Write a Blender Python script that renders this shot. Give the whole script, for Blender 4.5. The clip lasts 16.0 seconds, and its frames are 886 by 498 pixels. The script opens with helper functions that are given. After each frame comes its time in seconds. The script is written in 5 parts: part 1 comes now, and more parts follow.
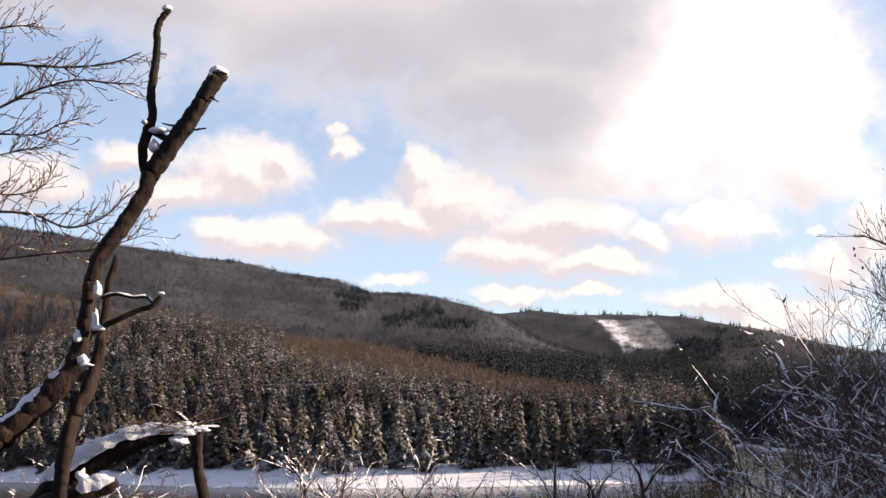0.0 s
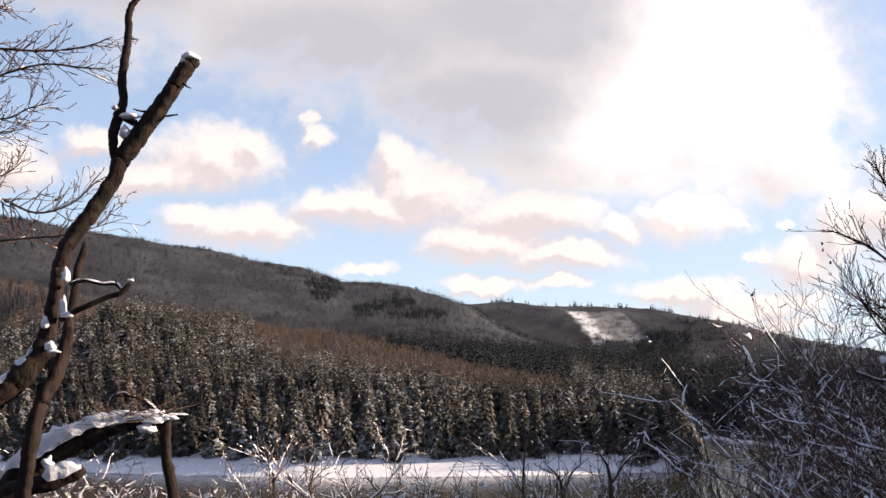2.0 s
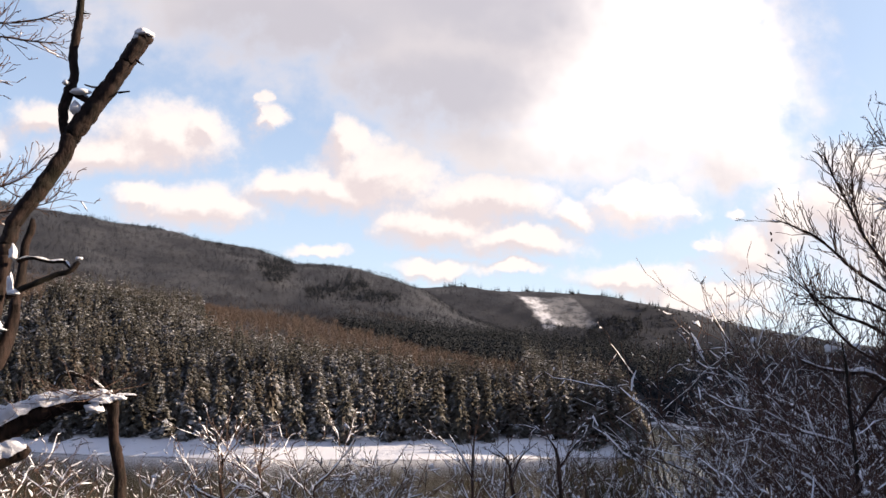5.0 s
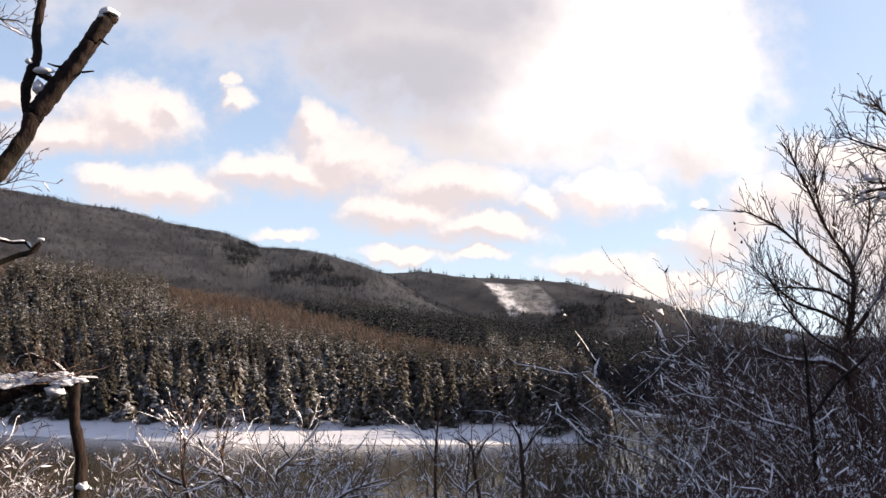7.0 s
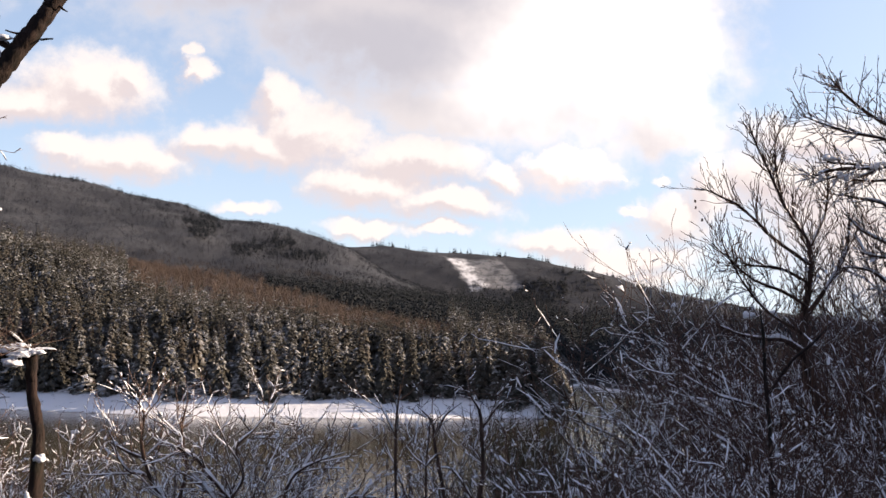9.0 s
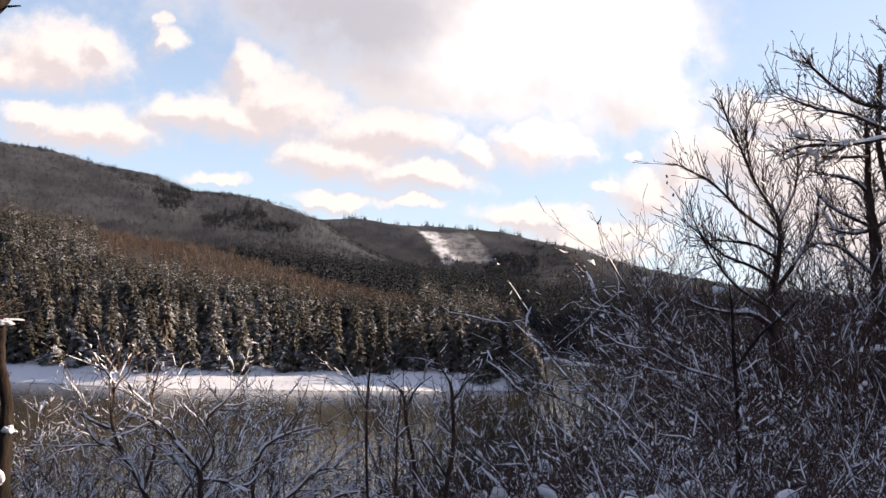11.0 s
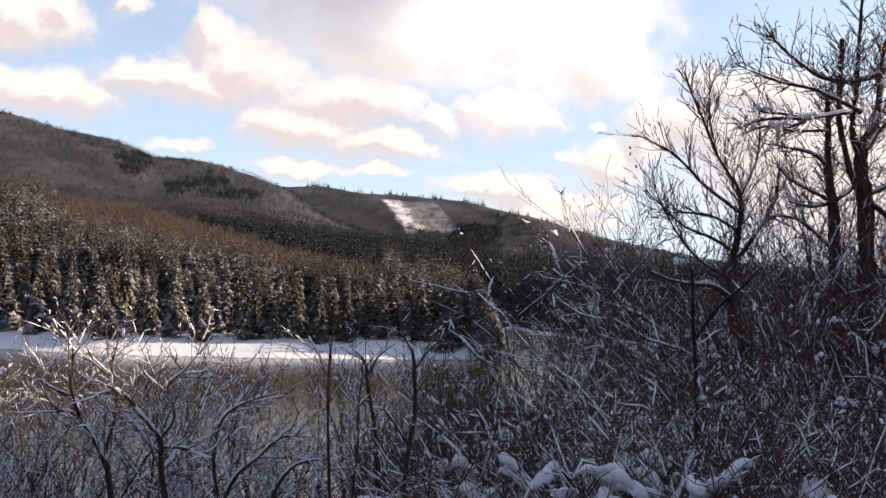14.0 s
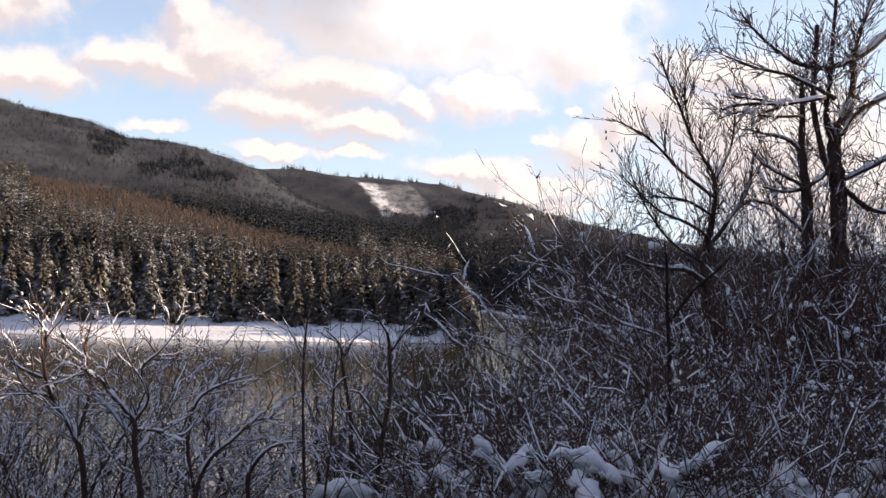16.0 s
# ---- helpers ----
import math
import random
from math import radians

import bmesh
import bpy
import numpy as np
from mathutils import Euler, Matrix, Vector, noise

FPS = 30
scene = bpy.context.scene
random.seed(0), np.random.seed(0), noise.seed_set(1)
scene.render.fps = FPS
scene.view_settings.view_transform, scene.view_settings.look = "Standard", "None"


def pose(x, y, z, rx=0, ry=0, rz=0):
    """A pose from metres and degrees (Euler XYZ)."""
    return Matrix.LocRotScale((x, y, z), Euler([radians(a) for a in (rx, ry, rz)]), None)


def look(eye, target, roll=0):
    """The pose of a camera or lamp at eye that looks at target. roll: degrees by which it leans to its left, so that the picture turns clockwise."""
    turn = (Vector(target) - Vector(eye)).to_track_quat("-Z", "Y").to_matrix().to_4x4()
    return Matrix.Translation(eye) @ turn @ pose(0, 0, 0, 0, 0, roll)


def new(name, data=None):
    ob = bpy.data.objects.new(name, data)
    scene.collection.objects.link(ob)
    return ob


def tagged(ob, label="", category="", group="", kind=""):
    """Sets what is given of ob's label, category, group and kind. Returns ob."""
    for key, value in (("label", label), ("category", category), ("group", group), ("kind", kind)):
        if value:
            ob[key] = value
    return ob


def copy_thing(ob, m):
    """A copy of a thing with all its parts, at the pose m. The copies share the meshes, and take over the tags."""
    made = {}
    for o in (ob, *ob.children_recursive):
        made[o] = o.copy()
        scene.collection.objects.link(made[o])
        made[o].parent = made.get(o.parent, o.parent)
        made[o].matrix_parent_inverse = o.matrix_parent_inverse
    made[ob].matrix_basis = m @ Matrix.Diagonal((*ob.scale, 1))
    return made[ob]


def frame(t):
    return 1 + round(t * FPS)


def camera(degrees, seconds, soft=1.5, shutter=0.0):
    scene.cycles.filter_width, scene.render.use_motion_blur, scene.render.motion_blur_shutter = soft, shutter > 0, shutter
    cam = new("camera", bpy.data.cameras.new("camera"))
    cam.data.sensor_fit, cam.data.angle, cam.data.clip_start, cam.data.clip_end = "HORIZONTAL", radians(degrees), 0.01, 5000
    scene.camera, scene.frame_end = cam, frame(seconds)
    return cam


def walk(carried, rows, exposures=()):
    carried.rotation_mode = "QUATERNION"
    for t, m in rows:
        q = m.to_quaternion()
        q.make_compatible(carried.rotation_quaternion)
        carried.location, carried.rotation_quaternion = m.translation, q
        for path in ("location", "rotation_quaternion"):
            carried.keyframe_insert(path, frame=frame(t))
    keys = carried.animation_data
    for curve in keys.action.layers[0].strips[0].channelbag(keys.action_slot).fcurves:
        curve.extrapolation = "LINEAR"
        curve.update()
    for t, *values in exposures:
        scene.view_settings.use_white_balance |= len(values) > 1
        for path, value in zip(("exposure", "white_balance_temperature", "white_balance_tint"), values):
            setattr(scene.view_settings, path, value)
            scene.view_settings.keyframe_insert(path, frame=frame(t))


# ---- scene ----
# ================= camera: a slow turn on one spot, on a slope above a reservoir =================
EYE = 19.0
cam = camera(44.0, 16.0, soft=1.5)
TURNS = [
    (0.0, 98.603, 1.384, 0.209),
    (0.5, 98.457, 1.311, -0.136),
    (1.0, 98.316, 1.202, -0.539),
    (1.5, 98.194, 1.064, -0.915),
    (2.0, 98.061, 0.944, -1.350),
    (2.5, 97.943, 0.826, -1.794),
    (3.0, 97.783, 0.676, -2.268),
    (3.5, 97.616, 0.585, -2.645),
    (6.0, 96.874, 0.029, -4.785),
    (6.5, 96.683, -0.101, -5.237),
    (7.0, 96.436, -0.213, -5.744),
    (7.5, 96.134, -0.262, -6.235),
    (8.0, 95.779, -0.423, -6.780),
    (8.5, 95.459, -0.508, -7.266),
    (9.0, 95.128, -0.648, -7.757),
    (9.5, 94.779, -0.713, -8.153),
    (12.0, 93.148, -1.095, -9.868),
    (12.5, 92.881, -1.162, -10.144),
    (13.0, 92.602, -1.208, -10.460),
    (13.5, 92.391, -1.313, -10.796),
    (14.0, 92.162, -1.391, -11.189),
    (14.5, 91.960, -1.485, -11.561),
    (15.0, 91.740, -1.527, -11.880),
    (15.5, 91.532, -1.561, -12.177),
    (16.0, 91.324, -1.624, -12.466),
]
walk(cam, [(t, pose(0, 0, EYE, rx, ry, rz)) for t, rx, ry, rz in TURNS], exposures=[(0.0, 1.05, 6900, 14), (16.0, 1.05, 6900, 14)])

# ================= world, sun =================
SUN_AZ, SUN_EL = 91.0, 17.0          # degrees right of north (+y), degrees up
SUN_DIR = Vector((math.sin(radians(SUN_AZ)) * math.cos(radians(SUN_EL)), math.cos(radians(SUN_AZ)) * math.cos(radians(SUN_EL)), math.sin(radians(SUN_EL))))
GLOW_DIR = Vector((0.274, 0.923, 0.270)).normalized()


class Nodes:
    """Short hand for building node trees."""

    def __init__(self, tree):
        self.t = tree

    def add(self, kind, **props):
        n = self.t.nodes.new(kind)
        for k, v in props.items():
            setattr(n, k, v)
        return n

    def link(self, a, b):
        self.t.links.new(a, b)

    def put(self, socket, value):
        if isinstance(value, bpy.types.NodeSocket):
            self.t.links.new(value, socket)
        elif value is not None:
            socket.default_value = value

    def math(self, op, a, b=None, c=None, clamp=False):
        n = self.add("ShaderNodeMath", operation=op, use_clamp=clamp)
        self.put(n.inputs[0], a)
        self.put(n.inputs[1], b)
        if c is not None:
            self.put(n.inputs[2], c)
        return n.outputs[0]

    def vec(self, op, a, b=None, c=None):
        n = self.add("ShaderNodeVectorMath", operation=op)
        self.put(n.inputs[0], a)
        self.put(n.inputs[1], b)
        if c is not None:
            self.put(n.inputs[2], c)
        return n.outputs["Value"] if op in ("LENGTH", "DOT_PRODUCT", "DISTANCE") else n.outputs[0]

    def step(self, x, lo, hi, to_lo=0.0, to_hi=1.0):
        n = self.add("ShaderNodeMapRange", interpolation_type="SMOOTHSTEP")
        for k, v in zip(("Value", "From Min", "From Max", "To Min", "To Max"), (x, lo, hi, to_lo, to_hi)):
            self.put(n.inputs[k], v)
        return n.outputs[0]

    def noise(self, vector, scale, detail=4.0, rough=0.55, out=0, distortion=0.0):
        n = self.add("ShaderNodeTexNoise")
        self.put(n.inputs["Vector"], vector)
        n.inputs["Scale"].default_value, n.inputs["Detail"].default_value = scale, detail
        n.inputs["Roughness"].default_value, n.inputs["Distortion"].default_value = rough, distortion
        return n.outputs[out]

    def mix(self, fac, a, b, blend="MIX"):
        n = self.add("ShaderNodeMix", data_type="RGBA", blend_type=blend)
        self.put(n.inputs["Factor"], fac)
        self.put(n.inputs[6], a if not isinstance(a, tuple) else (*a, 1))
        self.put(n.inputs[7], b if not isinstance(b, tuple) else (*b, 1))
        return n.outputs[2]


def build_world():
    world = bpy.data.worlds.new("winter_sky")
    scene.world = world
    world.use_nodes = True
    tree = world.node_tree
    tree.nodes.clear()
    N = Nodes(tree)
    co = N.add("ShaderNodeTexCoord").outputs["Generated"]
    sky = N.add("ShaderNodeTexSky", sky_type="NISHITA", sun_disc=False, sun_elevation=radians(SUN_EL), sun_rotation=radians(SUN_AZ))
    sky.altitude, sky.air_density, sky.dust_density, sky.ozone_density = 400, 1.0, 0.3, 1.5
    sep = N.add("ShaderNodeSeparateXYZ")
    N.link(co, sep.inputs[0])
    x, y, z = sep.outputs
    ahead = N.math("MAXIMUM", y, 0.05)
    comb = N.add("ShaderNodeCombineXYZ")
    N.link(N.math("DIVIDE", x, ahead), comb.inputs[0])
    N.link(N.math("DIVIDE", z, ahead), comb.inputs[1])
    plane = comb.outputs[0]                     # the sky seen as a flat sheet to the north
    # billows: the sheet is warped at two scales before the cloud shapes are laid on it
    w1 = N.vec("MULTIPLY_ADD", N.noise(plane, 9.0, 3.0, 0.5, 1), (0.07, 0.045, 0), (-0.035, -0.0225, 0))
    w2 = N.vec("MULTIPLY_ADD", N.noise(plane, 38.0, 5.0, 0.6, 1), (0.034, 0.026, 0), (-0.017, -0.013, 0))
    p = N.vec("ADD", N.vec("ADD", plane, w1), w2)
    def clouds(shapes, where=None):
        near = None
        for u, v, su, sv in shapes:
            q = N.vec("MULTIPLY_ADD", where or p, (1 / su, 1 / sv, 0), (-u / su, -v / sv, 0))
            d = N.vec("LENGTH", q)
            near = d if near is None else N.math("SMOOTH_MIN", near, d, 0.5)
        return near

    # the broad bank of cloud over the valley
    bank = clouds(((-0.04, 0.395, 0.27, 0.105), (-0.282, 0.415, 0.18, 0.050), (0.118, 0.320, 0.19, 0.110), (0.265, 0.317, 0.160, 0.135),
                   (0.168, 0.222, 0.138, 0.030), (0.315, 0.245, 0.080, 0.062), (0.345, 0.295, 0.045, 0.033), (0.357, 0.201, 0.07, 0.022)))
    # cumulus to the west, then the chain over the middle of the valley, then low banks along the ridge
    WEST = ((-0.187, 0.231, 0.062, 0.030), (-0.148, 0.244, 0.020, 0.018), (-0.288, 0.251, 0.036, 0.015), (-0.232, 0.213, 0.054, 0.020), (-0.385, 0.228, 0.058, 0.024), (-0.475, 0.222, 0.063, 0.026), (-0.156, 0.160, 0.054, 0.020), (-0.198, 0.171, 0.023, 0.012), (-0.091, 0.249, 0.012, 0.013), (-0.093, 0.269, 0.007, 0.007))
    MIDDLE = ((-0.020, 0.226, 0.020, 0.018), (0.012, 0.197, 0.055, 0.034), (-0.033, 0.182, 0.060, 0.020), (-0.081, 0.183, 0.039, 0.016), (0.106, 0.175, 0.074, 0.026), (0.063, 0.148, 0.057, 0.022), (0.135, 0.132, 0.056, 0.015), (0.194, 0.161, 0.023, 0.015), (0.257, 0.166, 0.043, 0.022), (0.239, 0.175, 0.020, 0.015), (0.297, 0.161, 0.005, 0.005))
    LOW = ((0.343, 0.159, 0.012, 0.006), (0.318, 0.126, 0.014, 0.005), (0.064, 0.106, 0.037, 0.009), (0.248, 0.100, 0.060, 0.012), (0.316, 0.084, 0.068, 0.012), (0.363, 0.121, 0.038, 0.024), (0.397, 0.153, 0.021, 0.032), (-0.047, 0.120, 0.023, 0.006), (0.131, 0.106, 0.026, 0.006), (0.264, 0.067, 0.121, 0.008), (0.506, 0.214, 0.080, 0.020), (0.470, 0.165, 0.09, 0.030), (0.576, 0.138, 0.137, 0.070), (0.64, 0.101, 0.145, 0.065))
    small = clouds(WEST + MIDDLE + LOW)
    # the same, a little towards the light: tells the sunlit rims from the shaded bellies
    small_lit = clouds(WEST + MIDDLE + LOW, N.vec("ADD", p, (0.010, 0.012, 0)))
    fine = N.noise(plane, 55.0, 6.0, 0.62)
    soft = N.noise(plane, 7.0, 4.0, 0.55)
    ragged = N.math("MULTIPLY", N.math("SUBTRACT", fine, 0.5), 0.95)
    body_bank = N.math("ADD", N.math("SUBTRACT", 1.12, bank), N.math("MULTIPLY", N.math("SUBTRACT", N.noise(plane, 24.0, 5.0, 0.55), 0.5), 1.0))
    body_small = N.math("ADD", N.math("SUBTRACT", 1.22, small), ragged)
    a_bank, a_small = N.step(body_bank, -0.15, 0.6), N.step(body_small, -0.3, 0.7)
    alpha_front = N.math("MAXIMUM", a_bank, a_small)
    # elsewhere: the same broken cloud, spread evenly over the dome
    lots = N.noise(co, 3.2, 6.0, 0.6)
    alpha_all = N.step(lots, 0.47, 0.62)
    inview = N.math("MULTIPLY", N.step(y, 0.55, 0.75), N.step(z, 0.52, 0.40))
    alpha = N.math("ADD", N.math("MULTIPLY", alpha_front, inview), N.math("MULTIPLY", alpha_all, N.math("SUBTRACT", 1.0, inview)))
    # cream sunlit rims, lilac-grey thick middles; the bank is brightest where the light comes through it
    core = clouds(((0.059, 0.277, 0.129, 0.044), (-0.073, 0.338, 0.114, 0.049), (0.121, 0.361, 0.136, 0.035), (0.215, 0.218, 0.070, 0.019), (-0.336, 0.384, 0.126, 0.030)))
    heavy = N.step(N.math("ADD", N.math("SUBTRACT", 1.35, core), N.math("MULTIPLY", N.math("SUBTRACT", soft, 0.5), 1.3)), -0.35, 0.95, 0.5, 1.0)
    thick = N.math("MULTIPLY", heavy, a_bank)
    slope = N.math("SUBTRACT", small_lit, small)
    belly = N.step(N.math("ADD", slope, N.math("MULTIPLY", N.math("SUBTRACT", fine, 0.5), 0.9)), 0.32, -0.30)
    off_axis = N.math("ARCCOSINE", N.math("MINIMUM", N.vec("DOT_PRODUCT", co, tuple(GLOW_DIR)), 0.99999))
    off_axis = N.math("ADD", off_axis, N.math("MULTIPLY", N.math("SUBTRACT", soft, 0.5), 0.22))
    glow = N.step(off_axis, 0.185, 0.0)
    shade = N.mix(belly, (1.02, 0.955, 0.925), (0.78, 0.705, 0.72))
    shade = N.mix(thick, shade, (0.575, 0.575, 0.645))
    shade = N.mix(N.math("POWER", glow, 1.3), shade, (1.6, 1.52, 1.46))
    dim = N.mix(N.step(N.vec("DOT_PRODUCT", co, (0.45, 0.85, 0.25)), 0.1, 0.8), (0.41, 0.345, 0.325), (1.0, 1.0, 1.0))
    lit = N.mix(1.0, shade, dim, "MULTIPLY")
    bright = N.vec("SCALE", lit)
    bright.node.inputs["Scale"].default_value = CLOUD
    blue = N.mix(1.0, sky.outputs[0], SKY_TINT, "MULTIPLY")
    # a thin high veil pales the blue towards the east and the horizon
    bright_side = N.vec("DOT_PRODUCT", co, tuple(GLOW_DIR))
    veil = N.math("ADD", N.step(bright_side, 0.35, 0.92, 0.0, 0.30), N.step(z, 0.30, 0.03, 0.0, 0.22))
    veil = N.math("ADD", veil, N.step(x, 0.22, 0.55, 0.0, 0.30))
    veil = N.math("MULTIPLY", veil, N.step(bright_side, 0.2, 0.7))
    blue = N.mix(veil, blue, tuple(CLOUD * v for v in (0.76, 0.95, 1.20)))
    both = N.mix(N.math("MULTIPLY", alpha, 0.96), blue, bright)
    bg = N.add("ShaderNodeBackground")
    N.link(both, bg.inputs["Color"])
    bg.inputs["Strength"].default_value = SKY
    out = N.add("ShaderNodeOutputWorld")
    N.link(bg.outputs[0], out.inputs[0])


SKY, CLOUD, SKY_TINT = 0.10, 5.2, (0.83, 0.83, 0.93)
build_world()
sun = new("sun", bpy.data.lights.new("sun", "SUN"))
sun.data.energy, sun.data.angle, sun.data.color = 5.0, radians(0.6), (1.0, 0.83, 0.65)
sun.matrix_basis = look(SUN_DIR * 100, (0, 0, 0))

# ================= materials =================


def material(name, rough=0.8, spec=0.3):
    m = bpy.data.materials.new(name)
    m.use_nodes = True
    N = Nodes(m.node_tree)
    b = m.node_tree.nodes["Principled BSDF"]
    b.inputs["Roughness"].default_value, b.inputs["Specular IOR Level"].default_value = rough, spec
    return m, N, b


def bump(N, b, height, strength, distance):
    n = N.add("ShaderNodeBump")
    n.inputs["Strength"].default_value, n.inputs["Distance"].default_value = strength, distance
    N.link(height, n.inputs["Height"])
    N.link(n.outputs[0], b.inputs["Normal"])


def place(N):
    return N.add("ShaderNodeNewGeometry").outputs["Position"]


def up_part(N):
    s = N.add("ShaderNodeSeparateXYZ")
    N.link(N.add("ShaderNodeNewGeometry").outputs["Normal"], s.inputs[0])
    return s.outputs[2]


def island(N):
    return N.add("ShaderNodeNewGeometry").outputs["Random Per Island"]


def mat_snow():
    m, N, b = material("snow", 0.55, 0.35)
    p = place(N)
    c = N.mix(N.noise(p, 3.0, 4), (0.80, 0.82, 0.87), (0.90, 0.91, 0.93))
    N.link(c, b.inputs["Base Color"])
    b.inputs["Subsurface Weight"].default_value = 0.0
    bump(N, b, N.noise(p, 40.0, 5, 0.6), 0.5, 0.02)
    return m


def mat_bark(name, dark, light, grain=18.0, moss=None):
    m, N, b = material(name, 0.85, 0.25)
    p = place(N)
    stretched = N.vec("MULTIPLY", p, (1.0, 1.0, 0.35))
    f = N.noise(stretched, grain, 6, 0.65)
    c = N.mix(N.step(f, 0.35, 0.65), dark, light)
    if moss:
        c = N.mix(N.math("MULTIPLY", N.step(N.noise(p, 3.0, 4), 0.52, 0.66), 0.7), c, moss)
    N.link(c, b.inputs["Base Color"])
    bump(N, b, f, 0.9, 0.02)
    return m


def mat_twig(name, dark, light):
    m, N, b = material(name, 0.7, 0.35)
    p = place(N)
    c = N.mix(N.noise(p, 2.5, 3), dark, light)
    c = N.mix(N.math("MULTIPLY", island(N), 0.5), c, tuple(v * 0.6 for v in dark))
    N.link(c, b.inputs["Base Color"])
    return m


def mat_conifer(name, dark, light, tan, snow=0.55):
    m, N, b = material(name, 0.75, 0.25)
    p = place(N)
    c = N.mix(N.noise(p, 0.12, 3), dark, light)
    c = N.mix(N.math("MULTIPLY", N.step(N.noise(p, 0.045, 2), 0.5, 0.66), 0.55), c, tan)
    c = N.mix(N.math("MULTIPLY", island(N), 0.6), c, tuple(v * 0.45 for v in dark))
    patch = N.math("ADD", N.noise(p, 0.34, 4, 0.65), N.math("MULTIPLY", N.noise(p, 0.03, 2), 0.35))
    lie = N.math("MULTIPLY", N.step(patch, 0.86 - 0.2 * snow, 1.0 - 0.2 * snow), N.step(up_part(N), 0.1, 0.7))
    c = N.mix(N.math("MULTIPLY", lie, 0.42), c, (0.80, 0.81, 0.83))
    N.link(c, b.inputs["Base Color"])
    return m


def mat_wood(name, a, c2, dark, scale=0.06):
    """Bare woods seen from far: thousands of twigs."""
    m, N, b = material(name, 0.85, 0.15)
    p = place(N)
    c = N.mix(N.step(N.noise(p, scale, 4), 0.35, 0.65), a, c2)
    c = N.mix(N.math("MULTIPLY", island(N), 0.45), c, dark)
    N.link(c, b.inputs["Base Color"])
    return m


def mat_ground():
    m, N, b = material("winter_ground", 0.9, 0.2)
    p = place(N)
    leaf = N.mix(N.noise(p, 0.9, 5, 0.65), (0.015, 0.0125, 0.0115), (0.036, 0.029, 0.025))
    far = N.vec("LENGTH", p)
    # the litter turns blue-grey with distance: haze painted into its colour
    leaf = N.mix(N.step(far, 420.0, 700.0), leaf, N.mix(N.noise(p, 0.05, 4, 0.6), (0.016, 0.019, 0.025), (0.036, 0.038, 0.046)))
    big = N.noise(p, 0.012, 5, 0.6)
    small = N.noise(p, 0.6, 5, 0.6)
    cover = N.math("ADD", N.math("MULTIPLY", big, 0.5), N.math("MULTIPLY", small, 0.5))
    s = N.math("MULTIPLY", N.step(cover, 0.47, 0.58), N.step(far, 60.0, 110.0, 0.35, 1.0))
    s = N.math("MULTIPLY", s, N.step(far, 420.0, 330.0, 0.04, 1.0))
    # the drawn-down shore is open snow
    sp = N.add("ShaderNodeSeparateXYZ")
    N.link(p, sp.inputs[0])
    rim = N.step(sp.outputs[0], 62.0, 80.0, 5.2, 1.4)       # a wide beach on the spur, a narrow one round the arm
    shore = N.math("MULTIPLY", N.step(sp.outputs[2], rim, N.math("MULTIPLY", rim, 0.7)), N.step(sp.outputs[2], -0.1, 0.35))
    shore = N.math("MULTIPLY", shore, N.step(far, 150.0, 200.0))
    shore = N.math("MULTIPLY", shore, N.step(N.noise(p, 0.25, 5, 0.65), 0.28, 0.42))
    # the felled clearing on the far ridge
    q = N.vec("MULTIPLY_ADD", N.vec("ADD", p, N.vec("SCALE", N.noise(p, 0.02, 3, 0.6, 1))), (1 / 62.0, 1 / 76.0, 0), (-412 / 62.0, -2245 / 76.0, 0))
    q.node.inputs[0].links[0].from_node.inputs[1].links[0].from_node.inputs["Scale"].default_value = 50.0
    sq = N.add("ShaderNodeSeparateXYZ")
    N.link(q, sq.inputs[0])
    lean = N.math("ADD", sq.outputs[0], N.math("MULTIPLY", sq.outputs[1], 0.3))
    box = N.math("MAXIMUM", N.math("ABSOLUTE", lean), N.math("ABSOLUTE", sq.outputs[1]))
    cover = N.math("MULTIPLY", N.step(lean, 0.0, -0.45, 0.20, 0.85), N.step(N.noise(p, 0.045, 5, 0.75), 0.36, 0.60, 0.22, 1.0))
    field = N.math("MULTIPLY", N.step(box, 1.05, 0.80), cover)
    s = N.math("MAXIMUM", s, field)
    c = N.mix(N.math("MAXIMUM", s, shore), leaf, (0.84, 0.85, 0.88))
    N.link(c, b.inputs["Base Color"])
    bump(N, b, small, 0.6, 0.4)
    return m


def mat_water():
    m, N, b = material("murky_water", 0.12, 0.28)
    p = place(N)
    c = N.mix(N.noise(p, 0.02, 3), (0.052, 0.041, 0.017), (0.070, 0.056, 0.026))
    N.link(c, b.inputs["Base Color"])
    b.inputs["IOR"].default_value = 1.33
    h = N.noise(N.vec("MULTIPLY", p, (1.0, 0.45, 1.0)), 1.1, 4, 0.6)
    bump(N, b, h, 0.35, 0.1)
    return m


SNOW = mat_snow()
BARK = mat_bark("dead_bark", (0.009, 0.006, 0.005), (0.034, 0.020, 0.016), 24.0, (0.014, 0.014, 0.008))
BARK2 = mat_bark("alder_bark", (0.036, 0.023, 0.018), (0.098, 0.060, 0.046), 16.0)
TWIG = mat_twig("bare_twig", (0.080, 0.048, 0.036), (0.160, 0.094, 0.068))
TWIG_DARK = mat_twig("thicket_twig", (0.080, 0.045, 0.035), (0.175, 0.097, 0.073))
TWIG_RED = mat_twig("russet_twig", (0.06, 0.030, 0.018), (0.14, 0.073, 0.042))
TWIG_OLIVE = mat_twig("olive_stem", (0.045, 0.040, 0.022), (0.12, 0.105, 0.055))
LEAF = mat_twig("dry_leaf", (0.05, 0.025, 0.015), (0.12, 0.06, 0.03))
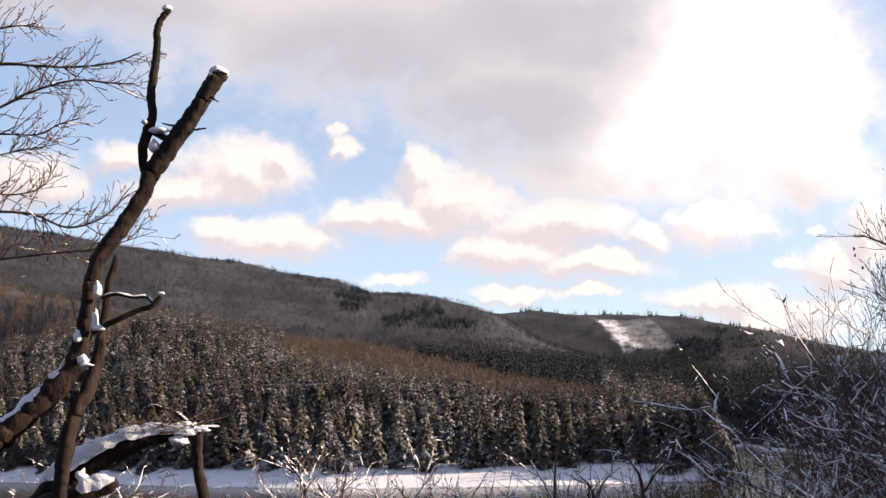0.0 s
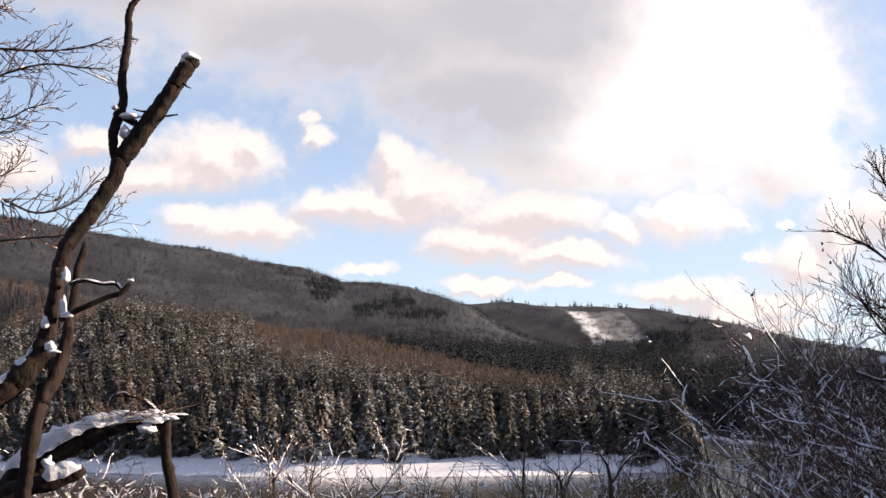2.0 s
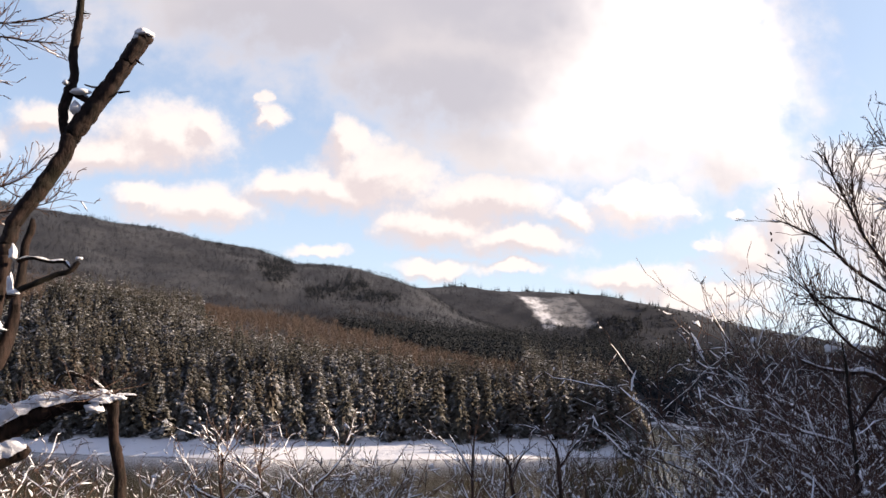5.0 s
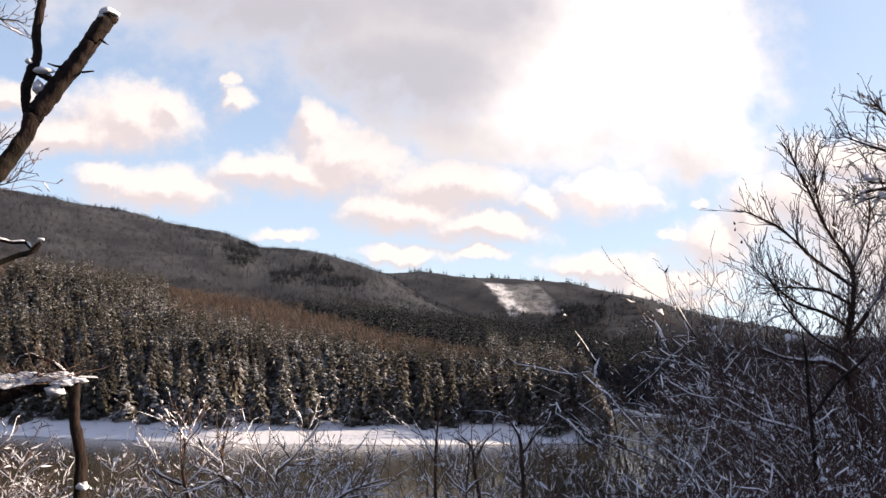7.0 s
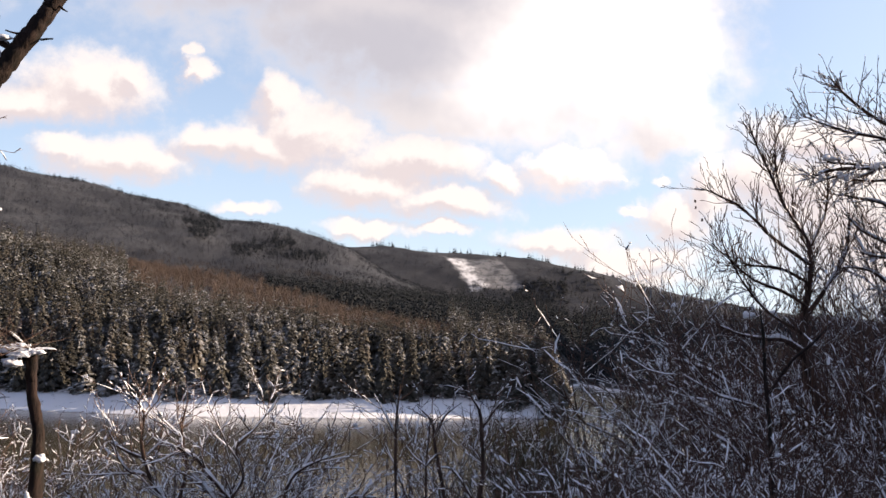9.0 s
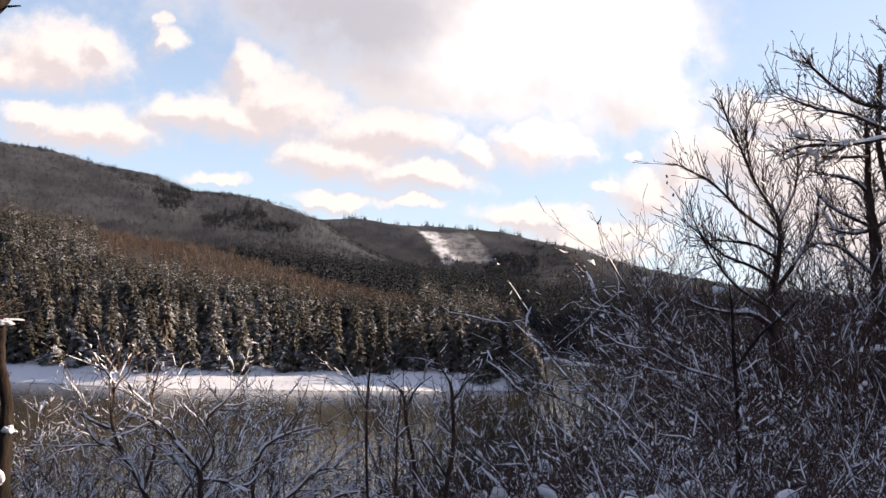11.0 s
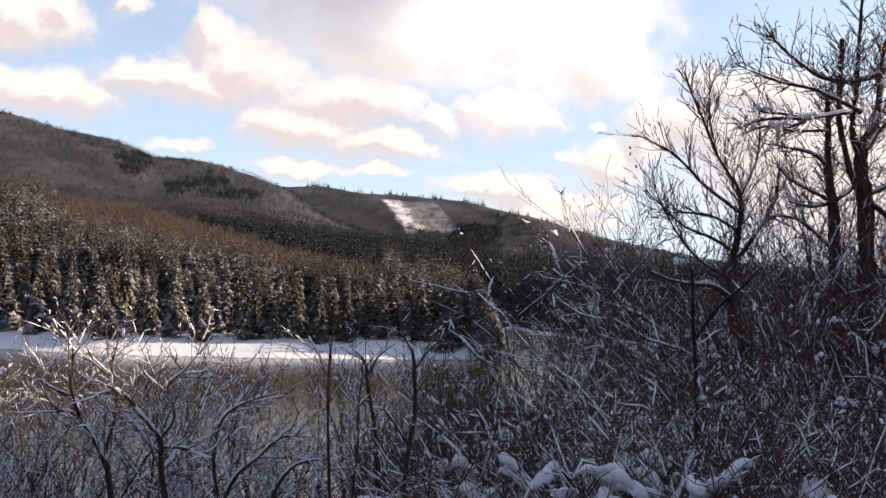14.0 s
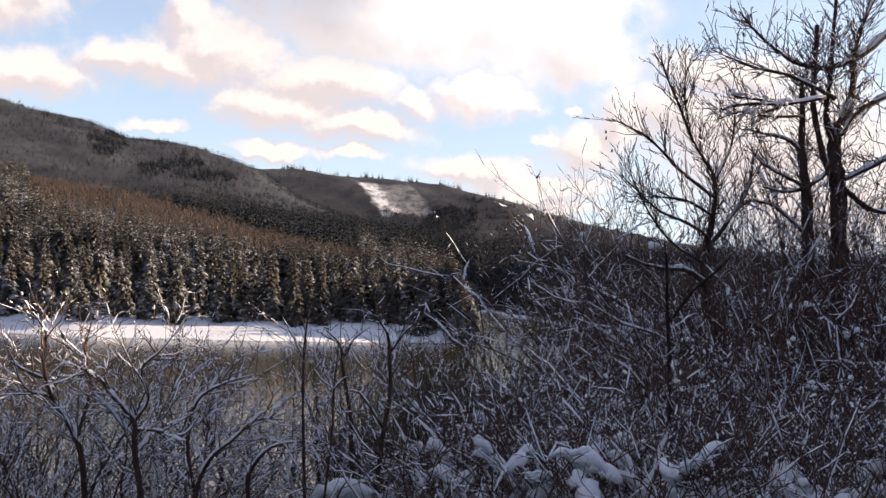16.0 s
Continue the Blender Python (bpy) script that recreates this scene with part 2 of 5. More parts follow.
CONIFER = mat_conifer("spruce", (0.050, 0.048, 0.039), (0.085, 0.077, 0.060), (0.125, 0.096, 0.072), 0.85)
# spruce colour darkened to hold the shade at the head of the lake
CONIFER_DARK = mat_conifer("shade_dark_spruce", (0.011, 0.014, 0.016), (0.019, 0.023, 0.025), (0.019, 0.022, 0.023), 0.05)
# blue of the distance haze is mixed into this spruce colour
CONIFER_FAR = mat_conifer("haze_blue_spruce", (0.013, 0.017, 0.022), (0.020, 0.025, 0.031), (0.020, 0.024, 0.028), 0.05)
BROWN = mat_wood("bare_beech_wood", (0.112, 0.080, 0.062), (0.165, 0.125, 0.100), (0.085, 0.062, 0.050))
# haze and cloud shade put into the colour: bluer and darker than nearer woods
HILLWOOD = mat_wood("haze_tinted_wood", (0.019, 0.024, 0.034), (0.034, 0.038, 0.047), (0.018, 0.022, 0.032), 0.008)
# brown wood, its lighter tone also carries the sunlight on the lower slope
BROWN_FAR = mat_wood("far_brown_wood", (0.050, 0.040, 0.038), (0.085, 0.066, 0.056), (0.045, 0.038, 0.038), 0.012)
GROUND = mat_ground()
WATER = mat_water()

# ================= mesh helpers =================


def tri_mesh(name, V, F, smooth=False):
    """A mesh of triangles from two arrays."""
    V, F = np.asarray(V, np.float32), np.asarray(F, np.int32)
    me = bpy.data.meshes.new(name)
    me.vertices.add(len(V))
    me.vertices.foreach_set("co", V.ravel())
    me.loops.add(3 * len(F))
    me.loops.foreach_set("vertex_index", F.ravel())
    me.polygons.add(len(F))
    me.polygons.foreach_set("loop_start", np.arange(0, 3 * len(F), 3, dtype=np.int32))
    me.polygons.foreach_set("use_smooth", np.full(len(F), smooth))
    me.update(calc_edges=True)
    me.validate()
    return me


def part(name, me, mat, parent=None, label=""):
    if not me.materials:
        me.materials.append(mat)
    ob = new(name, me)
    ob.parent = parent
    return tagged(ob, label)


class Soup:
    """Collects triangles."""

    def __init__(self):
        self.V, self.F, self.n = [], [], 0

    def add(self, V, F):
        V, F = np.asarray(V, float), np.asarray(F, int)
        self.V.append(V)
        self.F.append(F + self.n)
        self.n += len(V)

    def mesh(self, name, smooth=False):
        return tri_mesh(name, np.concatenate(self.V), np.concatenate(self.F), smooth)

    def tube(self, P, R, sides, pointed=False):
        """A limb along the points P with radii R; a pointed one ends in a tip and has no caps."""
        P, R = np.asarray(P, float), np.asarray(R, float)
        T = np.gradient(P, axis=0)
        T /= np.linalg.norm(T, axis=1)[:, None] + 1e-9
        ref = np.array([0.31, 0.87, 0.38]) if abs(T[0][2]) > 0.8 else np.array([0, 0, 1.0])
        A = np.cross(T, ref)
        A /= np.linalg.norm(A, axis=1)[:, None] + 1e-9
        B = np.cross(T, A)
        ang = np.arange(sides) * 2 * math.pi / sides
        ring = A[:, None] * np.cos(ang)[None, :, None] + B[:, None] * np.sin(ang)[None, :, None]
        V = (P[:, None] + ring * R[:, None, None]).reshape(-1, 3)
        n = len(P)
        i = np.arange(n - 1)[:, None] * sides
        j = np.arange(sides)[None]
        a, b = i + j, i + (j + 1) % sides
        F = np.concatenate([np.stack([a, b, b + sides], -1).reshape(-1, 3), np.stack([a, b + sides, a + sides], -1).reshape(-1, 3)])
        if pointed:
            e = (n - 2) * sides
            F = np.concatenate([F[(F < e + sides).all(1)], np.stack([e + j[0], e + (j[0] + 1) % sides, np.full(sides, e + sides)], -1)])
            self.add(V[:e + sides + 1], F)
            return
        k = np.arange(1, sides - 1)
        e = (n - 1) * sides
        caps = np.concatenate([np.stack([np.full_like(k, e), e + k, e + k + 1], -1), np.stack([np.zeros_like(k), k + 1, k], -1)])
        self.add(V, np.concatenate([F, caps]))

    def twigs(self, lines):
        """Many thin pointed three-sided limbs (points, radii) at once."""
        by = {}
        for P, R in lines:
            by.setdefault(len(P), []).append((P, R))
        for n, group in by.items():
            P, R = np.array([p for p, r in group]), np.array([r for p, r in group])
            T = np.gradient(P, axis=1)
            T /= np.linalg.norm(T, axis=2)[..., None] + 1e-9
            A = np.cross(T, np.array([0.31, 0.87, 0.38]))
            A /= np.linalg.norm(A, axis=2)[..., None] + 1e-9
            B = np.cross(T, A)
            ring = [P + (A * math.cos(q) + B * math.sin(q)) * R[..., None] for q in (0, 2.0944, 4.1888)]
            V = np.stack(ring, 2).reshape(len(group), -1, 3)
            i, j = np.meshgrid(np.arange(n - 1) * 3, np.arange(3), indexing="ij")
            a, b = (i + j).ravel(), (i + (j + 1) % 3).ravel()
            F = np.concatenate([np.stack([a, b, b + 3], -1), np.stack([a, b + 3, a + 3], -1)])
            F = F[None] + (np.arange(len(group)) * 3 * n)[:, None, None]
            self.add(V.reshape(-1, 3), F.reshape(-1, 3))

    def strips(self, runs, rng):
        """Snow lying in uneven strips along runs (points, radii, height) of twigs."""
        by = {}
        for run in runs:
            by.setdefault(len(run[0]), []).append(run)
        for m, group in by.items():
            P, R = np.array([p for p, r, h in group]), np.array([r for p, r, h in group])
            H = np.array([h for p, r, h in group])[:, None] * rng.uniform(0.35, 1.3, (len(group), m))
            H[:, 0] *= 0.25
            H[:, -1] *= 0.25
            T = np.gradient(P, axis=1)
            T /= np.linalg.norm(T, axis=2)[..., None] + 1e-9
            side = np.cross(T, (0, 0, 1.0)) + (1e-6, 0, 0)
            side /= np.linalg.norm(side, axis=2)[..., None]
            up = np.cross(side, T)
            W = (np.minimum(R, 0.013) * 0.85 + H * 0.5)[..., None]
            base = P + up * (R * 0.45)[..., None]
            top = base + up * (R * 0.4 + H)[..., None]
            V = np.stack([base - side * W, top - side * W * 0.5, top + side * W * 0.45, base + side * W], 2).reshape(len(group), -1, 3)
            k = np.arange(m - 1) * 4
            F = np.concatenate([np.stack(t, -1) for c in range(3) for t in ((k + c, k + c + 5, k + c + 1), (k + c, k + c + 4, k + c + 5))])
            F = F[None] + (np.arange(len(group)) * 4 * m)[:, None, None]
            self.add(V.reshape(-1, 3), F.reshape(-1, 3))

    def cap_snow(self, P, R, rng, depth=1.0, cover=0.7, least=0.30, run=0.8):
        """Snow lying along the upper side of a limb, where it is flat enough, with gaps."""
        P, R = np.asarray(P, float), np.asarray(R, float)
        n = len(P)
        T = np.gradient(P, axis=0)
        T /= np.linalg.norm(T, axis=1)[:, None] + 1e-9
        flat = np.hypot(T[:, 0], T[:, 1])
        i = 0
        while i < n - 1:
            if flat[i] < least or rng.random() > cover:
                i += 1
                continue
            j = i + 1
            while j < n - 1 and flat[j] > least and rng.random() < run:
                j += 1
            m = j - i + 1
            side = np.cross(T[i:j + 1], (0, 0, 1.0))
            side /= np.linalg.norm(side, axis=1)[:, None] + 1e-9
            up = np.cross(side, T[i:j + 1])
            bulge = np.convolve(np.pad(rng.uniform(0.3, 1.5, m), 2, mode="edge"), (0.12, 0.24, 0.28, 0.24, 0.12), "valid")
            bulge[0] = bulge[-1] = 0.2
            r = R[i:j + 1]
            w = r * (0.55 + 0.35 * bulge) + 0.002
            h = (r * 0.45 + 0.006 * depth) * bulge
            base = P[i:j + 1] + up * (r * 0.62)[:, None]
            prof = ((-1.0, -0.2), (0.15, 1.0), (1.0, -0.2)) if r.max() < 0.025 else ((-1.15, -0.75), (-0.98, 0.1), (-0.62, 0.72), (0.0, 1.0), (0.62, 0.75), (0.98, 0.1), (1.1, -0.7))
            q = len(prof)
            V = np.stack([base + side * (w * a * (1 + rng.normal(0, 0.07, m)))[:, None] + up * (h * b * (1 + rng.normal(0, 0.12, m)))[:, None] for a, b in prof], 1).reshape(-1, 3)
            k = np.arange(m - 1) * q
            F = [np.stack(t, -1) for c in range(q - 1) for t in ((k + c, k + c + q + 1, k + c + 1), (k + c, k + c + q, k + c + q + 1))]
            self.add(V, np.concatenate(F))
            i = j


def spline(points, per=4):
    """A smooth line (Catmull-Rom) through points of any number of values."""
    Q = np.asarray(points, float)
    Q = np.concatenate([[2 * Q[0] - Q[1]], Q, [2 * Q[-1] - Q[-2]]])
    out = []
    for k in range(1, len(Q) - 2):
        for s in range(per):
            t = s / per
            a, b, c, d = Q[k - 1:k + 3]
            out.append(0.5 * (2 * b + (c - a) * t + (2 * a - 5 * b + 4 * c - d) * t * t + (3 * b - a - 3 * c + d) * t ** 3))
    out.append(Q[-2])
    return np.array(out)


def unit(v):
    return v / (np.linalg.norm(v) + 1e-9)


def shoot(rng, start, way, length, radius, depth, out, gap=0.13, angle=0.85, zig=0.16, lift=0.12, thin=0.003, ratio=0.55, wild=0.07, level=0):
    """A limb that zigzags from bud to bud, with side shoots by turns on either side: out gets (points, radii, level)."""
    n = int(min(max(length / gap, 2), 16))
    p, d = np.array(start, float), unit(np.array(way, float))
    s = rng.normal(0, 1, 3)
    s = unit(s - d * s.dot(d))
    kink = rng.normal(0, wild, (n, 3))
    P, D = [p], []
    for k in range(n):
        d = unit(d + s * (zig if k % 2 else -zig) + kink[k] + np.array((0, 0, lift / n)))
        p = p + d * (length / n * (0.7 + 0.6 * rng.random()))
        P.append(p)
        D.append(d)
    R = radius + (max(thin * 0.5, radius * 0.22) - radius) * np.linspace(0, 1, n + 1) ** 0.85
    out.append((np.array(P), R, level))
    if depth <= 0:
        return
    for k in range(1, n + 1):
        f = k / n
        if f < 0.18 or rng.random() > 0.9:
            continue
        t = D[k - 1]
        off = unit(s * (1 if k % 2 else -1) + rng.normal(0, 0.55, 3))
        off = unit(off - t * off.dot(t))
        a = angle * rng.uniform(0.65, 1.25)
        shoot(rng, P[k], t * math.cos(a) + off * math.sin(a) + np.array((0, 0, lift)), length * ratio * rng.uniform(0.45, 1.2) * (1.2 - 0.75 * f), max(thin, R[k] * 0.6), depth - 1, out,
              gap * 0.8, angle, zig, lift, thin, ratio, wild, level + 1)


def snow_streaks(snow, limbs, rng, share, fat=1.0):
    """Snow caught in runs of uneven length on the upper side of limbs that are flat enough."""
    runs = []
    for P, R, level in limbs:
        D = np.diff(P, axis=0)
        flat = np.hypot(D[:, 0], D[:, 1]) / (np.linalg.norm(D, axis=1) + 1e-9)
        i = 0
        while i < len(D):
            if flat[i] < 0.35 or rng.random() > share * (0.4 + 0.6 * flat[i]):
                i += 1
                continue
            j = i + 1
            while j < len(D) and flat[j] > 0.35 and rng.random() < 0.55:
                j += 1
            a, b = P[i] + D[i] * rng.uniform(0, 0.4), P[j] - D[j - 1] * rng.uniform(0, 0.4)
            Q = np.concatenate([[a], [P[i] * 0.4 + P[i + 1] * 0.6] if j == i + 1 else P[i + 1:j], [b]])
            S = np.concatenate([[R[i]], [R[i]] if j == i + 1 else R[i + 1:j], [R[j]]])
            runs.append((Q, S, min(0.003 + 0.5 * R[i], 0.010) * fat * rng.lognormal(0, 0.5)))
            i = j
    if runs:
        snow.strips(runs, rng)


def snow_clump(snow, c, w, seed, rng):
    """A clump of snow caught on crossing twigs: a few uneven lumps run together and hang down."""
    a = rng.uniform(0, 6.283)
    d = np.array((math.cos(a), math.sin(a), rng.normal(0, 0.35)))
    for q in range(3):
        o = d * (q - 1) * w * rng.uniform(0.5, 0.9) + rng.normal(0, 0.22 * w, 3)
        snow.add(*blob(np.asarray(c) + o, (w * rng.uniform(0.5, 1.0), w * rng.uniform(0.45, 0.8), w * rng.uniform(0.45, 1.1)), seed * 1.3 + q, 0.95, 2, 0.75))


def limbs_to(parent, limbs, rng, bark, twig, split=0.012, share=0.5, fat=1.0, bark_name="stem", clumps=0, size=(0.03, 0.08)):
    """Meshes for a grown plant: stems, twigs, and the snow that lies on them."""
    thick, fine, snow = Soup(), [], Soup()
    for P, R, level in limbs:
        if level == 0 and R[0] > split * 0.8:
            stem = Soup()
            stem.tube(P, R, 7, True)
            part(bark_name, stem.mesh(bark_name, True), bark, parent)
        elif R[0] > split:
            thick.tube(P, R, 5, True)
        else:
            fine.append((P, R))
    snow_streaks(snow, limbs, rng, share, fat)
    forks = [P for P, R, level in limbs if level in (1, 2)]
    for k in range(clumps):
        P = forks[rng.integers(len(forks))]
        snow_clump(snow, P[rng.integers(1, len(P))], rng.uniform(*size), k, rng)
    if thick.n:
        tagged(part("branchwork", thick.mesh("branchwork", True), bark, parent), kind="stuff")
    if fine:
        soup = Soup()
        soup.twigs(fine)
        tagged(part("twig_spray", soup.mesh("twig_spray"), twig, parent), kind="stuff")
    if snow.n:
        tagged(part("snow_cover", snow.mesh("snow_cover", True), SNOW, parent, "loose white snow lying along the branches"), kind="stuff")


def thing(name, label, category, group="", at=(0, 0, 0)):
    ob = new(name)
    ob.empty_display_size = 0.2
    ob.matrix_basis = pose(*at)
    return tagged(ob, label, category, group)

# ================= terrain: near slope, reservoir basin, wooded spur, two ridges =================
AZ = (-180, -110, -75, -45, -30, -22, -14, -6, 3, 8, 12, 13.4, 14.6, 18, 24, 36, 60, 100, 180)
SHORE = (300, 300, 420, 480, 450, 402, 338, 298, 291, 294, 300, 302, 590, 440, 330, 250, 260, 300, 300)
R_SPRUCE = (500, 500, 640, 700, 680, 620, 560, 470, 392, 374, 368, 346, 640, 560, 480, 430, 440, 500, 500)
Z_SPRUCE = (50, 50, 50, 50, 52, 51, 52, 29, 11, 7.5, 6, 4.5, 7, 9, 10, 12, 20, 40, 50)
R_BROWN = (800, 800, 860, 880, 870, 850, 800, 700, 560, 470, 400, 360, 720, 700, 680, 660, 660, 800, 800)
Z_BROWN = (90, 90, 100, 110, 122, 117, 88, 62, 32, 19, 9, 5, 11, 13, 14, 16, 40, 80, 90)
Z_DARK = (110, 110, 110, 120, 140, 125, 96, 76, 66, 58, 49, 47, 46, 44, 37, 30, 60, 90, 110)
Z_A = (200, 200, 230, 260, 285, 282, 240, 213, 150, 95, 72, 66, 62, 55, 50, 45, 90, 140, 200)
Z_B = (220, 220, 240, 260, 290, 290, 250, 235, 236, 229, 216, 205, 196, 165, 112, 75, 100, 160, 220)


def ridge_a(az):
    """The western ridge falls in a long line to the east and ends in the valley."""
    el = np.interp(az, (-30, -22.3, -16.1, -7.3, -6.0, -4.9, -4.2, -2.0, -1.0, 1.9, 3.2, 4.5, 6.2, 9, 15), (9.9, 9.62, 8.91, 7.42, 7.28, 6.98, 6.60, 6.40, 6.25, 5.50, 4.95, 4.15, 3.40, 2.3, 1.2))
    return EYE + 1600 * np.tan(np.radians(el)) - 7


def ridge_b(az):
    """The far ridge behind it, with the snowy clearing."""
    el = np.interp(az, (-10, 1, 4.8, 10, 12.5, 14.8, 17.5, 21.6, 26, 34), (5.0, 5.2, 5.28, 4.95, 4.70, 4.26, 3.58, 2.53, 1.9, 1.3))
    return EYE + 2400 * np.tan(np.radians(el)) - 6


def wobble(x, y):
    return (np.sin(x * 0.021 + 1.3) * np.cos(y * 0.017) + 0.6 * np.sin(x * 0.047 + y * 0.039) + 0.35 * np.sin(x * 0.11 - y * 0.083 + 2.0))


def height(az, r):
    """Height of the ground at azimuth az (degrees right of +y) and distance r."""
    az, r = np.asarray(az, float), np.asarray(r, float)
    col = lambda v: np.interp(az, AZ, v)
    s, rp, rb = col(SHORE), col(R_SPRUCE), col(R_BROWN)
    inside = (az > -30) & (az < 34)
    za = np.where(inside, ridge_a(az), col(Z_A))
    zb = np.where(inside, ridge_b(az), col(Z_B))
    far = np.full_like(az, 1.0)
    rs = [0 * far, 4 * far, 9 * far, 15 * far, 40 * far, 78 * far, 92 * far, s - 12, s, s + np.interp(az, (9.5, 12, 13.4, 16, 20), (22, 9, 7, 10, 14)), np.maximum(rp, s + 40), np.maximum(rb, s + 70), 1000 * far, 1600 * far, 1980 * far, 2400 * far, 3300 * far, 4700 * far]
    zs = [17.3 * far, 17.1 * far, 16.6 * far, 15.0 * far, 8.5 * far, 0.3 * far, -3 * far, -2.5 * far, 0 * far, np.interp(az, (13.4, 14.2), (4.2, 1.5)), np.maximum(col(Z_SPRUCE), 4.5), np.maximum(col(Z_BROWN), 5), col(Z_DARK), za, np.minimum(za, zb) * 0.78, zb, zb * 0.6, 20 * far]
    rs[11] = np.minimum(rs[11], 960)
    z = np.zeros_like(r)
    for k in range(len(rs) - 1):
        m = (r >= rs[k]) & (r <= rs[k + 1])
        f = np.clip((r - rs[k]) / np.maximum(rs[k + 1] - rs[k], 1e-6), 0, 1)
        if k in (12, 14, 15):
            f = f * f * (3 - 2 * f)
        z = np.where(m, zs[k] + (zs[k + 1] - zs[k]) * f, z)
    x, y = r * np.sin(np.radians(az)), r * np.cos(np.radians(az))
    z = z + wobble(x, y) * np.clip((r - 300) / 500, 0, 1) * 3.0 + wobble(x * 9, y * 9) * 0.12 * np.clip(r / 6, 0, 1) * np.clip((r - s) / 8 - 1, 0.6, 1)
    # behind the camera the near hillside goes on climbing
    back = np.clip((np.abs(az) - 62) / 40, 0, 1)
    back = back * back * (3 - 2 * back)
    hill = 17.3 + 60 * (1 - np.exp(-r / 260))
    z = z + (hill - z) * back
    # a shoulder of the near slope and a knoll across the water, added east of what is seen to cast shade
    mask = np.exp(-((x - 46) / 14) ** 2) * np.clip((58 - y) / 14, 0, 1) * np.clip((y + 60) / 20, 0, 1) * np.clip((az - 33) / 12, 0, 1)
    added_shoulder = np.maximum(32.3 - z, 0) * mask
    added_knoll = 78 * np.exp(-(((x - 300) / 48) ** 2 + ((y - 312) / 50) ** 2))
    # an unseen hill, added east of the valley to keep the sun off the head of the lake
    east = 170 * np.clip((az - 36) / 12, 0, 1) * np.clip((100 - az) / 30, 0, 1) * np.clip((r - 560) / 220, 0, 1) * np.clip((1900 - r) / 500, 0, 1) * np.clip((y - 430) / 120, 0, 1)
    return z + added_shoulder + np.maximum(added_knoll, east)


def ground_z(x, y):
    return float(height(np.array([math.degrees(math.atan2(x, y))]), np.array([math.hypot(x, y)]))[0])


def build_ground():
    az = np.concatenate([np.arange(-180, -32, 4.0), np.arange(-32, 40, 0.5), np.arange(40, 110, 1.5), np.arange(110, 180, 4.0)])
    r = np.concatenate([np.linspace(0.0, 30, 50), np.linspace(32, 270, 70), np.arange(274, 460, 3.0), np.arange(466, 996, 10.0), np.arange(1000, 2500, 25.0), np.linspace(2550, 4700, 26)])
    r = np.unique(np.concatenate([r, [1588.0, 1600.0, 1612.0, 2388.0, 2400.0, 2412.0]]))
    A, Rr = np.meshgrid(az, r, indexing="ij")
    Z = height(A.ravel(), Rr.ravel()).reshape(A.shape)
    X, Y = Rr * np.sin(np.radians(A)), Rr * np.cos(np.radians(A))
    V = np.stack([X, Y, Z], -1).reshape(-1, 3)
    na, nr = A.shape
    i, j = np.meshgrid(np.arange(na), np.arange(nr - 1), indexing="ij")
    a, b = i * nr + j, ((i + 1) % na) * nr + j
    F = np.concatenate([np.stack([a, b + 1, b], -1).reshape(-1, 3), np.stack([a, a + 1, b + 1], -1).reshape(-1, 3)])
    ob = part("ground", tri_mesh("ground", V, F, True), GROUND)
    return tagged(ob, "hilly winter ground, leaf litter under patchy snow", "ground", kind="structure")


build_ground()


def build_water():
    az = np.concatenate([np.arange(-80, -30, 5.0), np.arange(-30, 40, 1.0), np.arange(40, 81, 5.0)])
    r = np.array([60, 120, 200, 300, 450, 640.0])
    A, Rr = np.meshgrid(az, r, indexing="ij")
    V = np.stack([Rr * np.sin(np.radians(A)), Rr * np.cos(np.radians(A)), 0 * A + 0.02], -1).reshape(-1, 3)
    na, nr = A.shape
    i, j = np.meshgrid(np.arange(na - 1), np.arange(nr - 1), indexing="ij")
    a, b = i * nr + j, (i + 1) * nr + j
    F = np.concatenate([np.stack([a, b, b + 1], -1).reshape(-1, 3), np.stack([a, b + 1, a + 1], -1).reshape(-1, 3)])
    ob = part("water", tri_mesh("water", V, F), WATER)
    return tagged(ob, "calm murky olive-brown reservoir water", "water", kind="structure")


build_water()

# ================= the spruce plantation on the far shore =================


